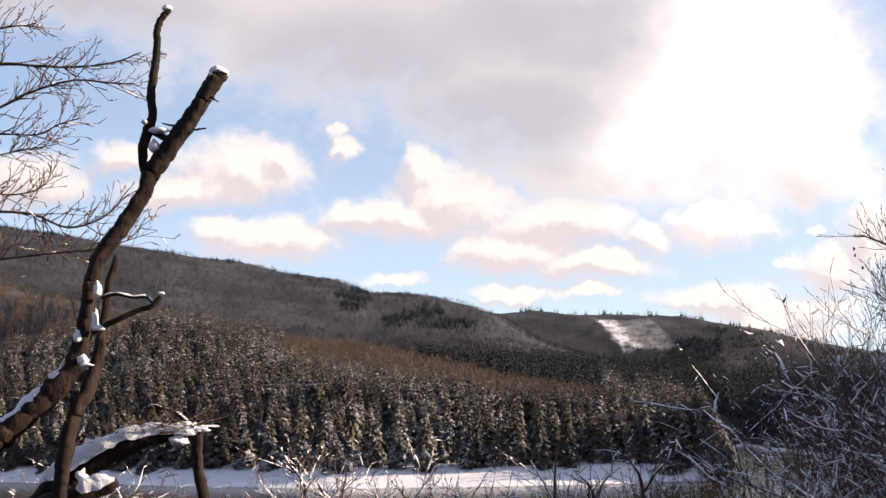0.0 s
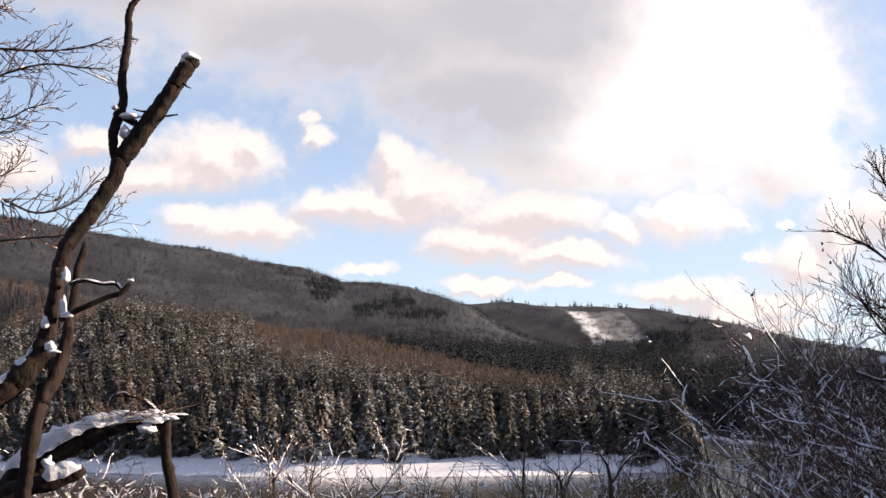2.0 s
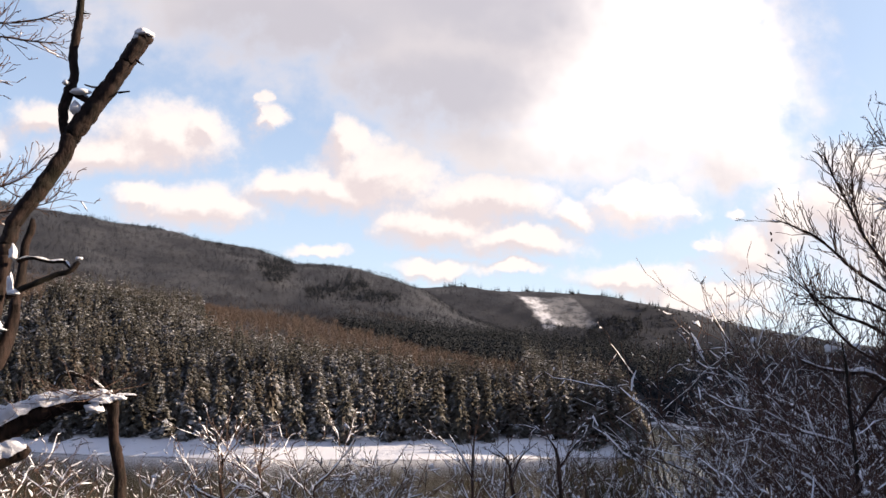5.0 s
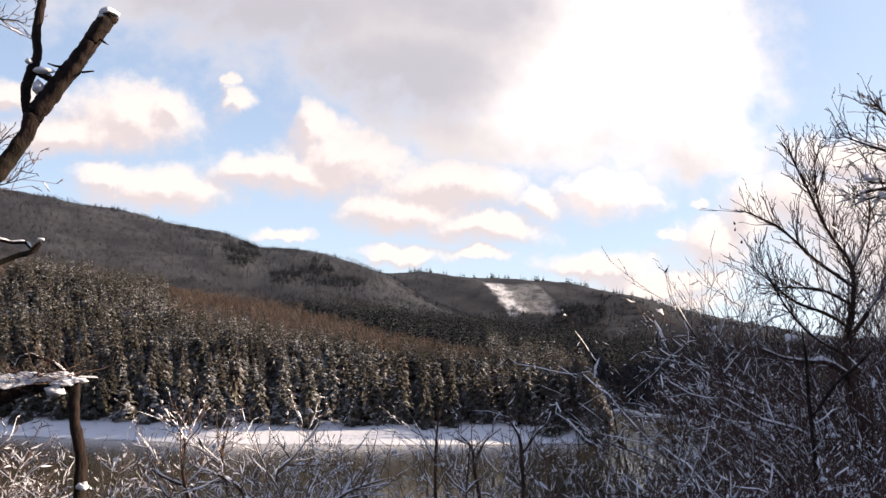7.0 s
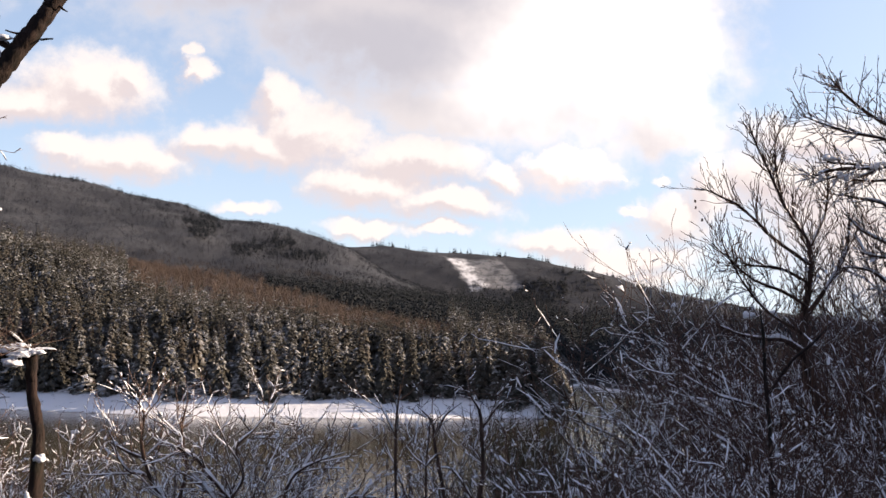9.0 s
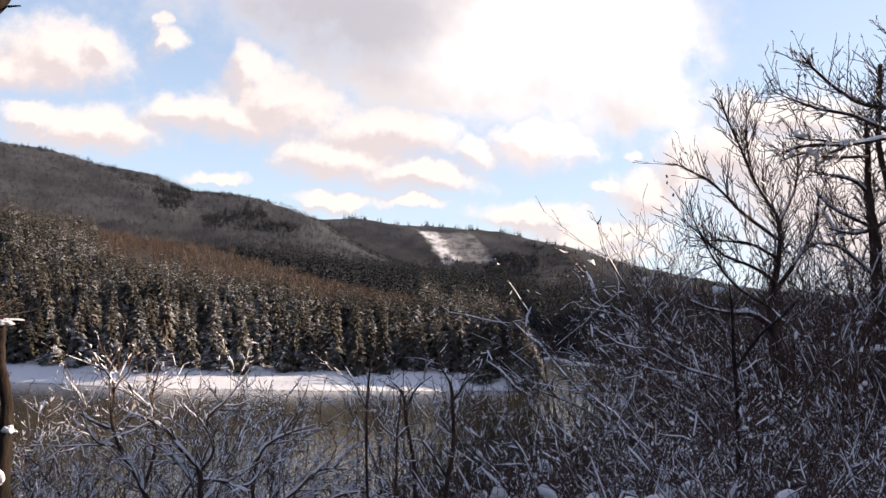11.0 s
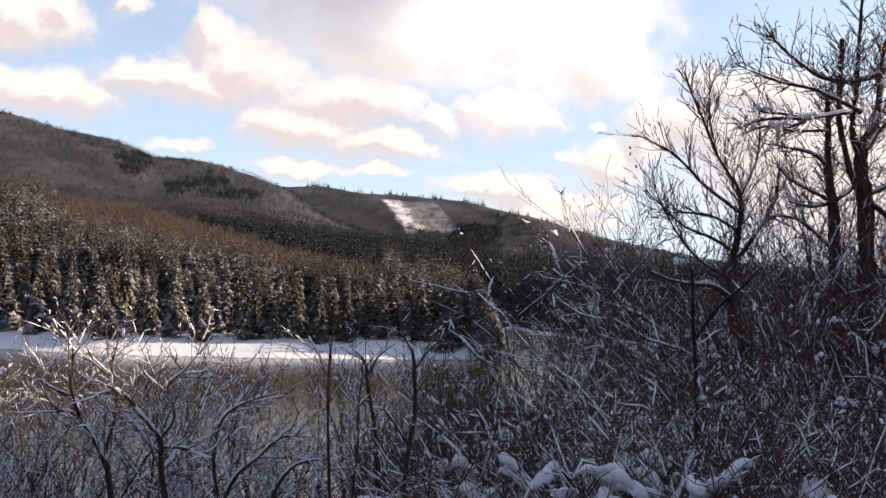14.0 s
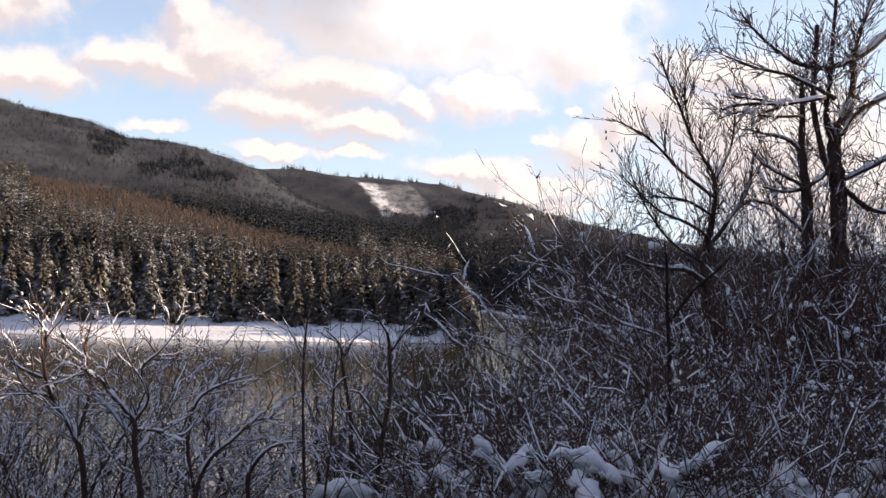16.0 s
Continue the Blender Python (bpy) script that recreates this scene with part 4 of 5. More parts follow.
def build_bent_limb():
    g = np.random.default_rng(8)
    tree = thing("fallen_limb", "bent broken tree limb heaped with snow beside the dead tree", "branch")
    snow = Soup()
    for k, (name, pts) in enumerate((
        ("limb", ((-2.75, 6.4, 16.7, 0.13), (-2.65, 6.4, 17.6, 0.12), (-2.49, 6.4, 18.22, 0.1068), (-2.31, 6.4, 18.56, 0.0878), (-2.15, 6.4, 18.71, 0.0731), (-1.99, 6.4, 18.79, 0.0691), (-1.88, 6.4, 18.85, 0.0619), (-1.76, 6.4, 18.9, 0.0479), (-1.63, 6.4, 18.92, 0.0408), (-1.52, 6.4, 18.93, 0.0373), (-1.44, 6.4, 18.93, 0.0271))),
        ("splinter", ((-1.5, 6.4, 18.94, 0.0169), (-1.41, 6.4, 18.96, 0.0118), (-1.31, 6.4, 18.96, 0.0067))),
        ("hanging_stem", ((-1.44, 6.4, 18.94, 0.0338), (-1.44, 6.4, 18.82, 0.0321), (-1.43, 6.4, 18.71, 0.0304), (-1.4, 6.4, 18.58, 0.0321), (-1.39, 6.4, 18.41, 0.0339), (-1.4, 6.4, 18.01, 0.041), (-1.41, 6.4, 17.58, 0.0484), (-1.42, 6.4, 16.7, 0.055))),
        ("side_limb", ((-2.42, 6.2, 18.46, 0.0585), (-2.2, 6.2, 18.57, 0.051), (-2.02, 6.2, 18.61, 0.0438), (-1.89, 6.2, 18.65, 0.0335), (-1.84, 6.2, 18.68, 0.0167))),
        ("arched_twig", ((-1.77, 6.4, 19.01, 0.0137), (-1.73, 6.4, 19.08, 0.0137), (-1.65, 6.4, 19.08, 0.0136), (-1.57, 6.4, 19.05, 0.0119), (-1.49, 6.4, 18.99, 0.0102))),
    )):
        P, R = limb_line(pts, 5, 0.05, 60 + k)
        part(name, rough_limb(P, R, 10, 60 + k).mesh(name, True), BARK, tree)
        if name == "hanging_stem":
            continue
        on = P[:, 2] > 18.6
        if name in ("limb", "side_limb"):
            top = P[on] + np.stack([0 * R[on], -0.25 * R[on], 0.25 * R[on]], -1)
            snow.cap_snow(top, R[on] * 1.15, g, 4.2, 1.0, 0.1, 0.99)
        else:
            snow.cap_snow(P, R * 0.9, g, 0.6, 0.7, 0.2, 0.9)
    for c, sz in (((-1.53, 6.33, 18.885), (0.05, 0.03, 0.04)), ((-1.49, 6.33, 18.93), (0.06, 0.03, 0.025)), ((-1.41, 6.35, 18.945), (0.05, 0.03, 0.02)), ((-2.07, 6.3, 18.70), (0.03, 0.03, 0.05)), ((-1.37, 6.37, 18.36), (0.03, 0.03, 0.035)), ((-1.42, 6.36, 18.1), (0.04, 0.03, 0.08))):
        snow.add(*blob(c, sz, c[0] * 5, 0.9, 3, 0.6))
    tagged(part("snow_cover", snow.mesh("snow_cover", True), SNOW, tree, "thick white snow heaped on the limb"), kind="stuff")
    # thin twigs frozen into the heap
    twigs = []
    for k in range(60):
        x = g.uniform(-2.2, -1.4)
        z = np.interp(x, (-2.3, -1.96, -1.63, -1.4), (18.66, 18.86, 18.97, 18.97))
        shoot(g, (x, 6.36, z), (g.normal(0, 1), g.normal(0, 0.4), g.uniform(-0.3, 0.6)), g.uniform(0.1, 0.3), 0.0035, 1, twigs, thin=0.0018)
    spray = Soup()
    spray.twigs([(P, R) for P, R, level in twigs])
    tagged(part("twig_spray", spray.mesh("twig_spray"), TWIG, tree), kind="stuff")


build_dead_tree()
build_bent_limb()

# ================= bare trees grown along given limbs =================


def guided_tree(name, label, group, guides, seed, bark, twig, per_m, twig_len, share, depth=1, lift=0.2, angle=0.8, fat=1.0, thin=0.003, zig=0.14, load=0, reach=0.1, slim=0.68, category="tree"):
    """A tree whose main limbs follow guide lines (x, y, z, radius), with side shoots grown from them."""
    g = np.random.default_rng(seed)
    tree = thing(name, label, category, group)
    limbs = []
    for gi, pts in enumerate(guides):
        if gi == 0 and pts[0][2] < 18.5:             # the first one is rooted in the ground
            x, y = pts[0][0], pts[0][1]
            pts = ((x, y, ground_z(x, y) - 0.2, pts[0][3] * 1.15),) + pts
        P, R = limb_line(pts, 4, 0.07, seed + gi)
        R = R * slim
        s = rough_limb(P, R, 9, seed + gi) if R.max() > 0.06 else Soup()
        if not s.n:
            s.tube(P, R, 6)
        part("trunk" if gi == 0 and R.max() > 0.05 else "limb", s.mesh("limb", True), bark, tree)
        limbs.append((P, R, -1))
        L = np.linalg.norm(np.diff(P, axis=0), axis=1)
        for _ in range(int(L.sum() * per_m)):
            f = reach + (1 - reach) * g.random() ** 0.8
            i = min(int(f * (len(P) - 1)), len(P) - 2)
            t = unit(P[i + 1] - P[i])
            off = g.normal(0, 1, 3)
            off = unit(off - t * off.dot(t))
            a = angle * g.uniform(0.7, 1.2)
            shoot(g, P[i], t * math.cos(a) + off * math.sin(a) + np.array((0, 0, lift)), twig_len * g.uniform(0.4, 1.25) * (1.15 - 0.5 * f), min(R[i] * 0.6, 0.004 + 0.006 * twig_len), depth, limbs, lift=lift, angle=angle, thin=thin, zig=zig)
    fine, snow = Soup(), Soup()
    fine.twigs([(P, R) for P, R, level in limbs if level >= 0])
    for P, R, level in limbs:
        if level < 0 and share > 0:
            snow.cap_snow(P, R * 1.1, g, 1.1 * fat, min(1.0, share), 0.3, 0.8)
    snow_streaks(snow, [l for l in limbs if l[2] >= 0], g, share * 0.8, fat)
    for k in range(load):
        P = [l[0] for l in limbs if l[2] < 0][-1 - g.integers(min(4, len(guides)))]
        snow_clump(snow, P[g.integers(1, len(P))] + (0, -0.03, 0.03), g.uniform(0.03, 0.055), k + seed, g)
    tagged(part("twig_spray", fine.mesh("twig_spray"), twig, tree), kind="stuff")
    if snow.n:
        tagged(part("snow_cover", snow.mesh("snow_cover", True), SNOW, tree, "loose white snow lying along the branches"), kind="stuff")
    return tree


guided_tree("bare_tree", "bare tree whose knobbly twigs reach in beside the dead tree", "", (
    ((-5.6, 8.6, 15.0, 0.0992), (-5.5, 8.6, 18.0, 0.0868), (-5.3, 8.6, 20.0, 0.0744), (-5.2, 8.6, 22.0, 0.0558), (-5.1, 8.6, 23.5, 0.0310)),
    ((-5.2, 8.6, 21.6, 0.0310), (-4.08, 8.5, 21.82, 0.0220), (-3.53, 8.5, 21.88, 0.0155), (-3.26, 8.5, 21.86, 0.0124), (-2.94, 8.5, 21.84, 0.0105), (-2.62, 8.5, 21.87, 0.0074), (-2.39, 8.5, 21.95, 0.0037)),
    ((-5.2, 8.6, 21.9, 0.0248), (-4.09, 8.5, 22.05, 0.0158), (-3.54, 8.5, 22.18, 0.0109), (-3.36, 8.5, 22.2, 0.0077), (-3.21, 8.5, 22.18, 0.0037)),
    ((-5.2, 8.6, 20.9, 0.0279), (-4.05, 8.5, 21.3, 0.0186), (-3.52, 8.5, 21.52, 0.0124), (-3.3, 8.5, 21.63, 0.0105), (-2.94, 8.5, 21.73, 0.0090), (-2.64, 8.5, 21.7, 0.0074), (-2.44, 8.5, 21.69, 0.0037)),
    ((-5.2, 8.6, 21.1, 0.0217), (-3.96, 8.5, 21.3, 0.0139), (-3.51, 8.5, 21.3, 0.0091), (-3.2, 8.5, 21.29, 0.0074), (-3.04, 8.5, 21.37, 0.0060), (-2.84, 8.5, 21.42, 0.0031)),
    ((-5.25, 8.6, 20.4, 0.0279), (-3.94, 8.5, 20.7, 0.0182), (-3.49, 8.5, 20.67, 0.0135), (-3.22, 8.5, 20.64, 0.0118), (-2.95, 8.5, 20.53, 0.0102), (-2.68, 8.5, 20.6, 0.0073), (-2.47, 8.5, 20.79, 0.0031)),
    ((-5.2, 8.6, 20.9, 0.0186), (-3.95, 8.5, 21.02, 0.0107), (-3.5, 8.5, 21.13, 0.0076), (-3.28, 8.5, 21.17, 0.0060), (-3.03, 8.5, 21.21, 0.0031)),
    ((-5.3, 8.6, 20.0, 0.0248), (-3.92, 8.5, 20.25, 0.0151), (-3.47, 8.5, 20.29, 0.0104), (-3.03, 8.5, 20.33, 0.0087), (-2.68, 8.5, 20.36, 0.0058), (-2.26, 8.5, 20.48, 0.0025)),
    ((-5.2, 8.6, 20.8, 0.0186), (-3.95, 8.5, 20.93, 0.0107), (-3.49, 8.5, 20.81, 0.0074), (-3.23, 8.5, 20.83, 0.0060), (-3.09, 8.5, 20.92, 0.0031)),
), 71, BARK2, TWIG, 16, 0.36, 0.1, depth=2, lift=0.12, angle=0.85, thin=0.0044, zig=0.22, slim=0.9)

ALDER = (
    ((7.76, 12.0, 14.93, 0.2297), (7.71, 12.0, 16.42, 0.1942), (7.66, 12.0, 17.67, 0.1769), (7.64, 12.0, 18.63, 0.1687), (7.6, 12.0, 19.38, 0.1611), (7.55, 12.0, 20.14, 0.1466), (7.48, 12.0, 20.52, 0.1319), (7.51, 12.0, 20.83, 0.103), (7.6, 12.0, 21.03, 0.0813), (7.7, 12.0, 21.29, 0.067), (7.74, 12.0, 21.64, 0.0524), (7.75, 12.0, 21.89, 0.0451), (7.84, 12.0, 22.21, 0.0416), (7.99, 12.0, 22.57, 0.0344), (8.13, 12.0, 22.97, 0.0232)),
    ((7.5, 12.0, 20.76, 0.0808), (7.38, 12.0, 20.99, 0.066), (7.38, 12.0, 21.24, 0.0514), (7.42, 12.0, 21.52, 0.0443), (7.44, 12.0, 21.93, 0.0372), (7.46, 12.0, 22.28, 0.0336), (7.49, 12.0, 22.7, 0.0226)),
    ((7.53, 12.0, 20.21, 0.0586), (7.38, 12.0, 20.48, 0.0584), (7.27, 12.0, 20.82, 0.0547), (7.2, 12.0, 21.16, 0.0511), (7.2, 12.0, 21.43, 0.0476), (7.21, 12.0, 21.78, 0.0478), (7.23, 12.0, 22.16, 0.0407)),
    ((8.81, 12.0, 22.53, 0.0867), (8.42, 12.0, 22.32, 0.0775), (8.11, 12.0, 22.07, 0.0725), (7.84, 12.0, 21.84, 0.0678), (7.56, 12.0, 21.7, 0.0595), (7.27, 12.0, 21.64, 0.0478), (6.93, 12.0, 21.69, 0.0364), (6.62, 12.0, 21.86, 0.0289), (6.37, 12.0, 22.06, 0.0215), (6.19, 12.0, 22.25, 0.0107)),
)

ALDER_ARMS = (
    ((7.43, 11.9, 21.26, 0.0439), (7.1, 11.9, 21.4, 0.0362), (6.77, 11.9, 21.51, 0.0287), (6.42, 11.9, 21.55, 0.0248), (6.09, 11.9, 21.64, 0.0176), (5.79, 11.9, 21.74, 0.007)),
    ((8.68, 11.9, 21.65, 0.0694), (8.25, 11.9, 21.41, 0.0605), (7.94, 11.9, 21.24, 0.0522), (7.69, 11.9, 21.08, 0.0517), (7.5, 11.9, 20.82, 0.0512)),
    ((8.54, 11.9, 20.8, 0.0684), (8.15, 11.9, 20.58, 0.0598), (7.84, 11.9, 20.42, 0.0554), (7.58, 11.9, 20.29, 0.0475)),
    ((7.62, 11.9, 20.14, 0.0511), (7.93, 11.9, 19.94, 0.0443), (8.4, 11.9, 19.89, 0.0338)),
    ((7.39, 11.9, 20.4, 0.0435), (7.09, 11.9, 20.18, 0.0358), (6.79, 11.9, 20.1, 0.0283), (6.49, 11.9, 20.15, 0.0175)),
)

BROKEN = (
    ((7.4, 12.1, 14.92, 0.1521), (7.35, 12.1, 16.41, 0.1261), (7.3, 12.1, 18.0, 0.1168), (7.23, 12.1, 19.3, 0.1126), (7.18, 12.1, 20.13, 0.0982), (7.12, 12.1, 20.54, 0.0764), (7.11, 12.1, 20.96, 0.0548), (7.1, 12.1, 21.34, 0.0366), (7.08, 12.1, 21.54, 0.0184)),
    ((7.15, 12.1, 20.58, 0.0401), (6.91, 12.1, 20.76, 0.0326), (6.55, 12.1, 20.82, 0.025), (6.35, 12.1, 20.86, 0.0142)),
    ((7.17, 12.1, 20.2, 0.04), (6.86, 12.1, 20.32, 0.0324), (6.6, 12.1, 20.45, 0.0214), (6.41, 12.1, 20.63, 0.0107)),
    ((7.22, 12.1, 19.58, 0.0436), (6.91, 12.1, 19.84, 0.0324), (6.68, 12.1, 19.97, 0.025), (6.38, 12.1, 19.99, 0.0141)),
)

LOADED = (
    ((7.18, 11.7, 21.23, 0.043), (6.87, 11.7, 21.16, 0.0389), (6.54, 11.7, 21.11, 0.035), (6.22, 11.7, 21.09, 0.0311), (5.97, 11.7, 21.05, 0.024), (5.81, 11.7, 20.98, 0.0136)),
    ((6.73, 11.7, 21.14, 0.0282), (6.37, 11.7, 21.0, 0.0278), (6.08, 11.7, 20.99, 0.0206), (5.78, 11.7, 20.88, 0.0102)),
    ((6.58, 11.7, 21.12, 0.0245), (6.29, 11.7, 21.15, 0.0208), (6.04, 11.7, 21.16, 0.0172), (5.93, 11.7, 21.23, 0.0103)),
    ((6.88, 11.7, 20.99, 0.0283), (6.51, 11.7, 20.96, 0.0244), (6.19, 11.7, 20.97, 0.0138)),
)

CROOKED = (
    ((7.32, 13.5, 15.23, 0.1793), (7.03, 13.5, 17.04, 0.1582), (6.89, 13.5, 17.95, 0.1409), (6.68, 13.5, 18.54, 0.132), (6.56, 13.5, 18.99, 0.116), (6.56, 13.5, 19.44, 0.0774), (6.64, 13.5, 19.82, 0.0505), (6.68, 13.5, 20.17, 0.0467), (6.64, 13.5, 20.43, 0.0389), (6.52, 13.5, 20.61, 0.035), (6.35, 13.5, 20.85, 0.031), (6.21, 13.5, 21.15, 0.0271), (6.1, 13.5, 21.38, 0.0232), (5.96, 13.5, 21.67, 0.0193), (5.84, 13.5, 21.98, 0.0077)),
    ((6.66, 13.5, 20.13, 0.0389), (6.4, 13.5, 20.3, 0.0348), (6.13, 13.5, 20.49, 0.0307), (5.89, 13.5, 20.72, 0.0267), (5.68, 13.5, 20.89, 0.0228), (5.48, 13.5, 20.98, 0.0152), (5.18, 13.5, 21.1, 0.0075)),
    ((6.33, 13.5, 20.87, 0.0232), (6.24, 13.5, 21.24, 0.0194), (6.2, 13.5, 21.61, 0.0155), (6.3, 13.5, 22.03, 0.0078)),
    ((6.66, 13.5, 20.35, 0.0312), (6.86, 13.5, 20.74, 0.0236), (6.93, 13.5, 21.09, 0.0197), (6.91, 13.5, 21.51, 0.0079)),
    ((6.58, 13.5, 19.44, 0.0542), (6.88, 13.5, 19.83, 0.0391), (7.16, 13.5, 20.3, 0.0316), (7.23, 13.5, 20.76, 0.0159)),
)

CROOKED_ARMS = (
    ((6.51, 13.4, 18.99, 0.0653), (6.24, 13.4, 19.15, 0.0609), (5.96, 13.4, 19.16, 0.0529), (5.64, 13.4, 19.21, 0.0375), (5.37, 13.4, 19.32, 0.0186)),
    ((6.55, 13.4, 19.59, 0.0346), (6.23, 13.4, 19.77, 0.0305), (5.86, 13.4, 19.9, 0.0227), (5.54, 13.4, 20.15, 0.015), (5.3, 13.4, 20.36, 0.0075)),
    ((6.57, 13.4, 19.89, 0.0308), (6.22, 13.4, 20.06, 0.0267), (5.86, 13.4, 20.09, 0.0189), (5.39, 13.4, 20.08, 0.0075)),
    ((6.51, 13.4, 19.22, 0.0345), (6.03, 13.4, 19.5, 0.0265), (5.71, 13.4, 19.86, 0.0188), (5.46, 13.4, 20.31, 0.0112), (5.39, 13.4, 20.58, 0.0075)),
)

SAPLING = (
    ((3.66, 8.0, 16.79, 0.0327), (3.63, 8.0, 17.31, 0.03), (3.61, 8.0, 17.84, 0.0274), (3.6, 8.0, 18.37, 0.0249), (3.57, 8.0, 18.81, 0.0203), (3.56, 8.0, 19.12, 0.0158), (3.53, 8.0, 19.34, 0.0068)),
    ((3.6, 8.0, 18.68, 0.0204), (3.69, 8.0, 18.81, 0.0204), (3.8, 8.0, 18.94, 0.0183), (3.95, 8.0, 19.06, 0.0161), (4.1, 8.0, 19.2, 0.0069)),
)

SHRUB_A = (
    ((-0.33, 9.0, 16.64, 0.0432), (-0.4, 9.0, 17.17, 0.0379), (-0.46, 9.0, 17.53, 0.0329), (-0.48, 9.0, 17.78, 0.0305), (-0.62, 9.0, 17.95, 0.0257), (-0.75, 9.0, 18.11, 0.021), (-0.89, 9.0, 18.19, 0.0117)),
    ((-0.48, 9.0, 17.76, 0.0211), (-0.37, 9.0, 17.95, 0.0164), (-0.43, 9.0, 18.18, 0.014), (-0.29, 9.0, 18.33, 0.0093), (-0.18, 9.0, 18.47, 0.0046)),
    ((-0.47, 9.0, 17.71, 0.0211), (-0.31, 9.0, 17.7, 0.0188), (-0.11, 9.0, 17.66, 0.0141), (-0.0, 9.0, 17.75, 0.007)),
)

SHRUB_B = (
    ((-0.82, 9.4, 16.55, 0.0452), (-0.86, 9.4, 17.09, 0.0397), (-0.91, 9.4, 17.47, 0.0345), (-1.02, 9.4, 17.72, 0.0295), (-1.15, 9.4, 17.93, 0.027), (-1.22, 9.4, 18.2, 0.0196), (-1.21, 9.4, 18.43, 0.0147), (-1.31, 9.4, 18.59, 0.0073)),
    ((-1.22, 9.4, 18.07, 0.0221), (-1.36, 9.4, 18.13, 0.0172), (-1.47, 9.4, 18.2, 0.0074)),
    ((-0.94, 9.4, 17.58, 0.0197), (-0.85, 9.4, 17.98, 0.0147), (-0.9, 9.4, 18.3, 0.0146), (-0.85, 9.4, 18.55, 0.0049)),
    ((-1.18, 9.4, 17.93, 0.0197), (-1.33, 9.4, 17.97, 0.0148), (-1.47, 9.4, 18.18, 0.0074)),
)

SHRUB_C = (
    ((0.06, 9.2, 16.58, 0.0294), (0.02, 9.2, 17.12, 0.0266), (0.12, 9.2, 17.43, 0.0241), (0.3, 9.2, 17.59, 0.0216), (0.48, 9.2, 17.75, 0.0192), (0.71, 9.2, 17.76, 0.0072)),
    ((0.01, 9.2, 17.17, 0.0218), (-0.06, 9.2, 17.59, 0.0192), (0.01, 9.2, 17.91, 0.0191), (0.19, 9.2, 18.04, 0.0143), (0.46, 9.2, 18.13, 0.0048)),
    ((0.45, 9.2, 17.03, 0.0291), (0.45, 9.2, 17.32, 0.0265), (0.62, 9.2, 17.53, 0.0217), (0.9, 9.2, 17.58, 0.0072)),
)

STEM_A = (
    ((1.47, 10.0, 16.32, 0.0296), (1.4, 10.0, 17.35, 0.0264), (1.38, 10.0, 17.69, 0.0236), (1.3, 10.0, 18.1, 0.0209), (1.27, 10.0, 18.32, 0.0182), (1.13, 10.0, 18.47, 0.0052)),
    ((1.29, 10.0, 18.18, 0.0156), (1.39, 10.0, 18.38, 0.013), (1.54, 10.0, 18.5, 0.0052)),
)

STEM_B = (
    ((1.63, 10.0, 16.32, 0.0351), (1.64, 10.0, 16.93, 0.032), (1.68, 10.0, 17.46, 0.0291), (1.74, 10.0, 17.87, 0.0263), (1.73, 10.0, 18.18, 0.0236), (1.7, 10.0, 18.44, 0.0183), (1.56, 10.0, 18.62, 0.0052)),
    ((1.73, 10.0, 18.26, 0.0157), (1.86, 10.0, 18.45, 0.0131), (1.96, 10.0, 18.54, 0.0053)),
    ((1.69, 10.0, 17.56, 0.0158), (1.48, 10.0, 17.87, 0.0131), (1.32, 10.0, 17.92, 0.0052)),
)

STEM_C = (
    ((0.91, 9.0, 16.6, 0.0193), (0.89, 9.0, 17.15, 0.019), (0.85, 9.0, 17.89, 0.0164), (0.85, 9.0, 18.4, 0.014), (0.88, 9.0, 18.7, 0.0047)),
    ((0.85, 9.0, 18.26, 0.0093), (0.76, 9.0, 18.44, 0.007), (0.66, 9.0, 18.62, 0.0035)),
)

STEM_D = (
    ((1.0, 9.0, 16.6, 0.0145), (1.09, 9.0, 17.61, 0.0118), (1.1, 9.0, 18.03, 0.0117), (1.13, 9.0, 18.45, 0.0047)),
)

SLOPE_TREES = "bare trees on the near slope"
guided_tree("bare_tree", "twin-stemmed bare alder, branches edged with snow, one stem snapped off", SLOPE_TREES, ALDER + ALDER_ARMS, 81, BARK2, TWIG, 17, 0.6, 0.6, depth=2, lift=0.2, angle=0.9, fat=1.1, reach=0.3, thin=0.005, zig=0.2)
guided_tree("bare_tree", "bare alder with a snapped top and a snow-loaded side branch", SLOPE_TREES, BROKEN + LOADED, 82, BARK2, TWIG, 18, 0.5, 0.6, depth=2, lift=0.15, angle=0.95, fat=1.0, load=9, reach=0.3, thin=0.005, zig=0.2)
guided_tree("bare_tree", "crooked bare tree with a forked crown and dangling dry leaves", SLOPE_TREES, CROOKED + CROOKED_ARMS, 83, BARK2, TWIG, 18, 0.6, 0.22, depth=2, lift=0.25, angle=0.8, fat=0.7, reach=0.25, thin=0.0052, zig=0.18)
guided_tree("sapling", "thin dark forked sapling standing before the thicket", "", SAPLING, 84, BARK, TWIG, 4, 0.4, 0.0, depth=1, lift=0.15)
SHRUBS = "alder shrubs above the water"
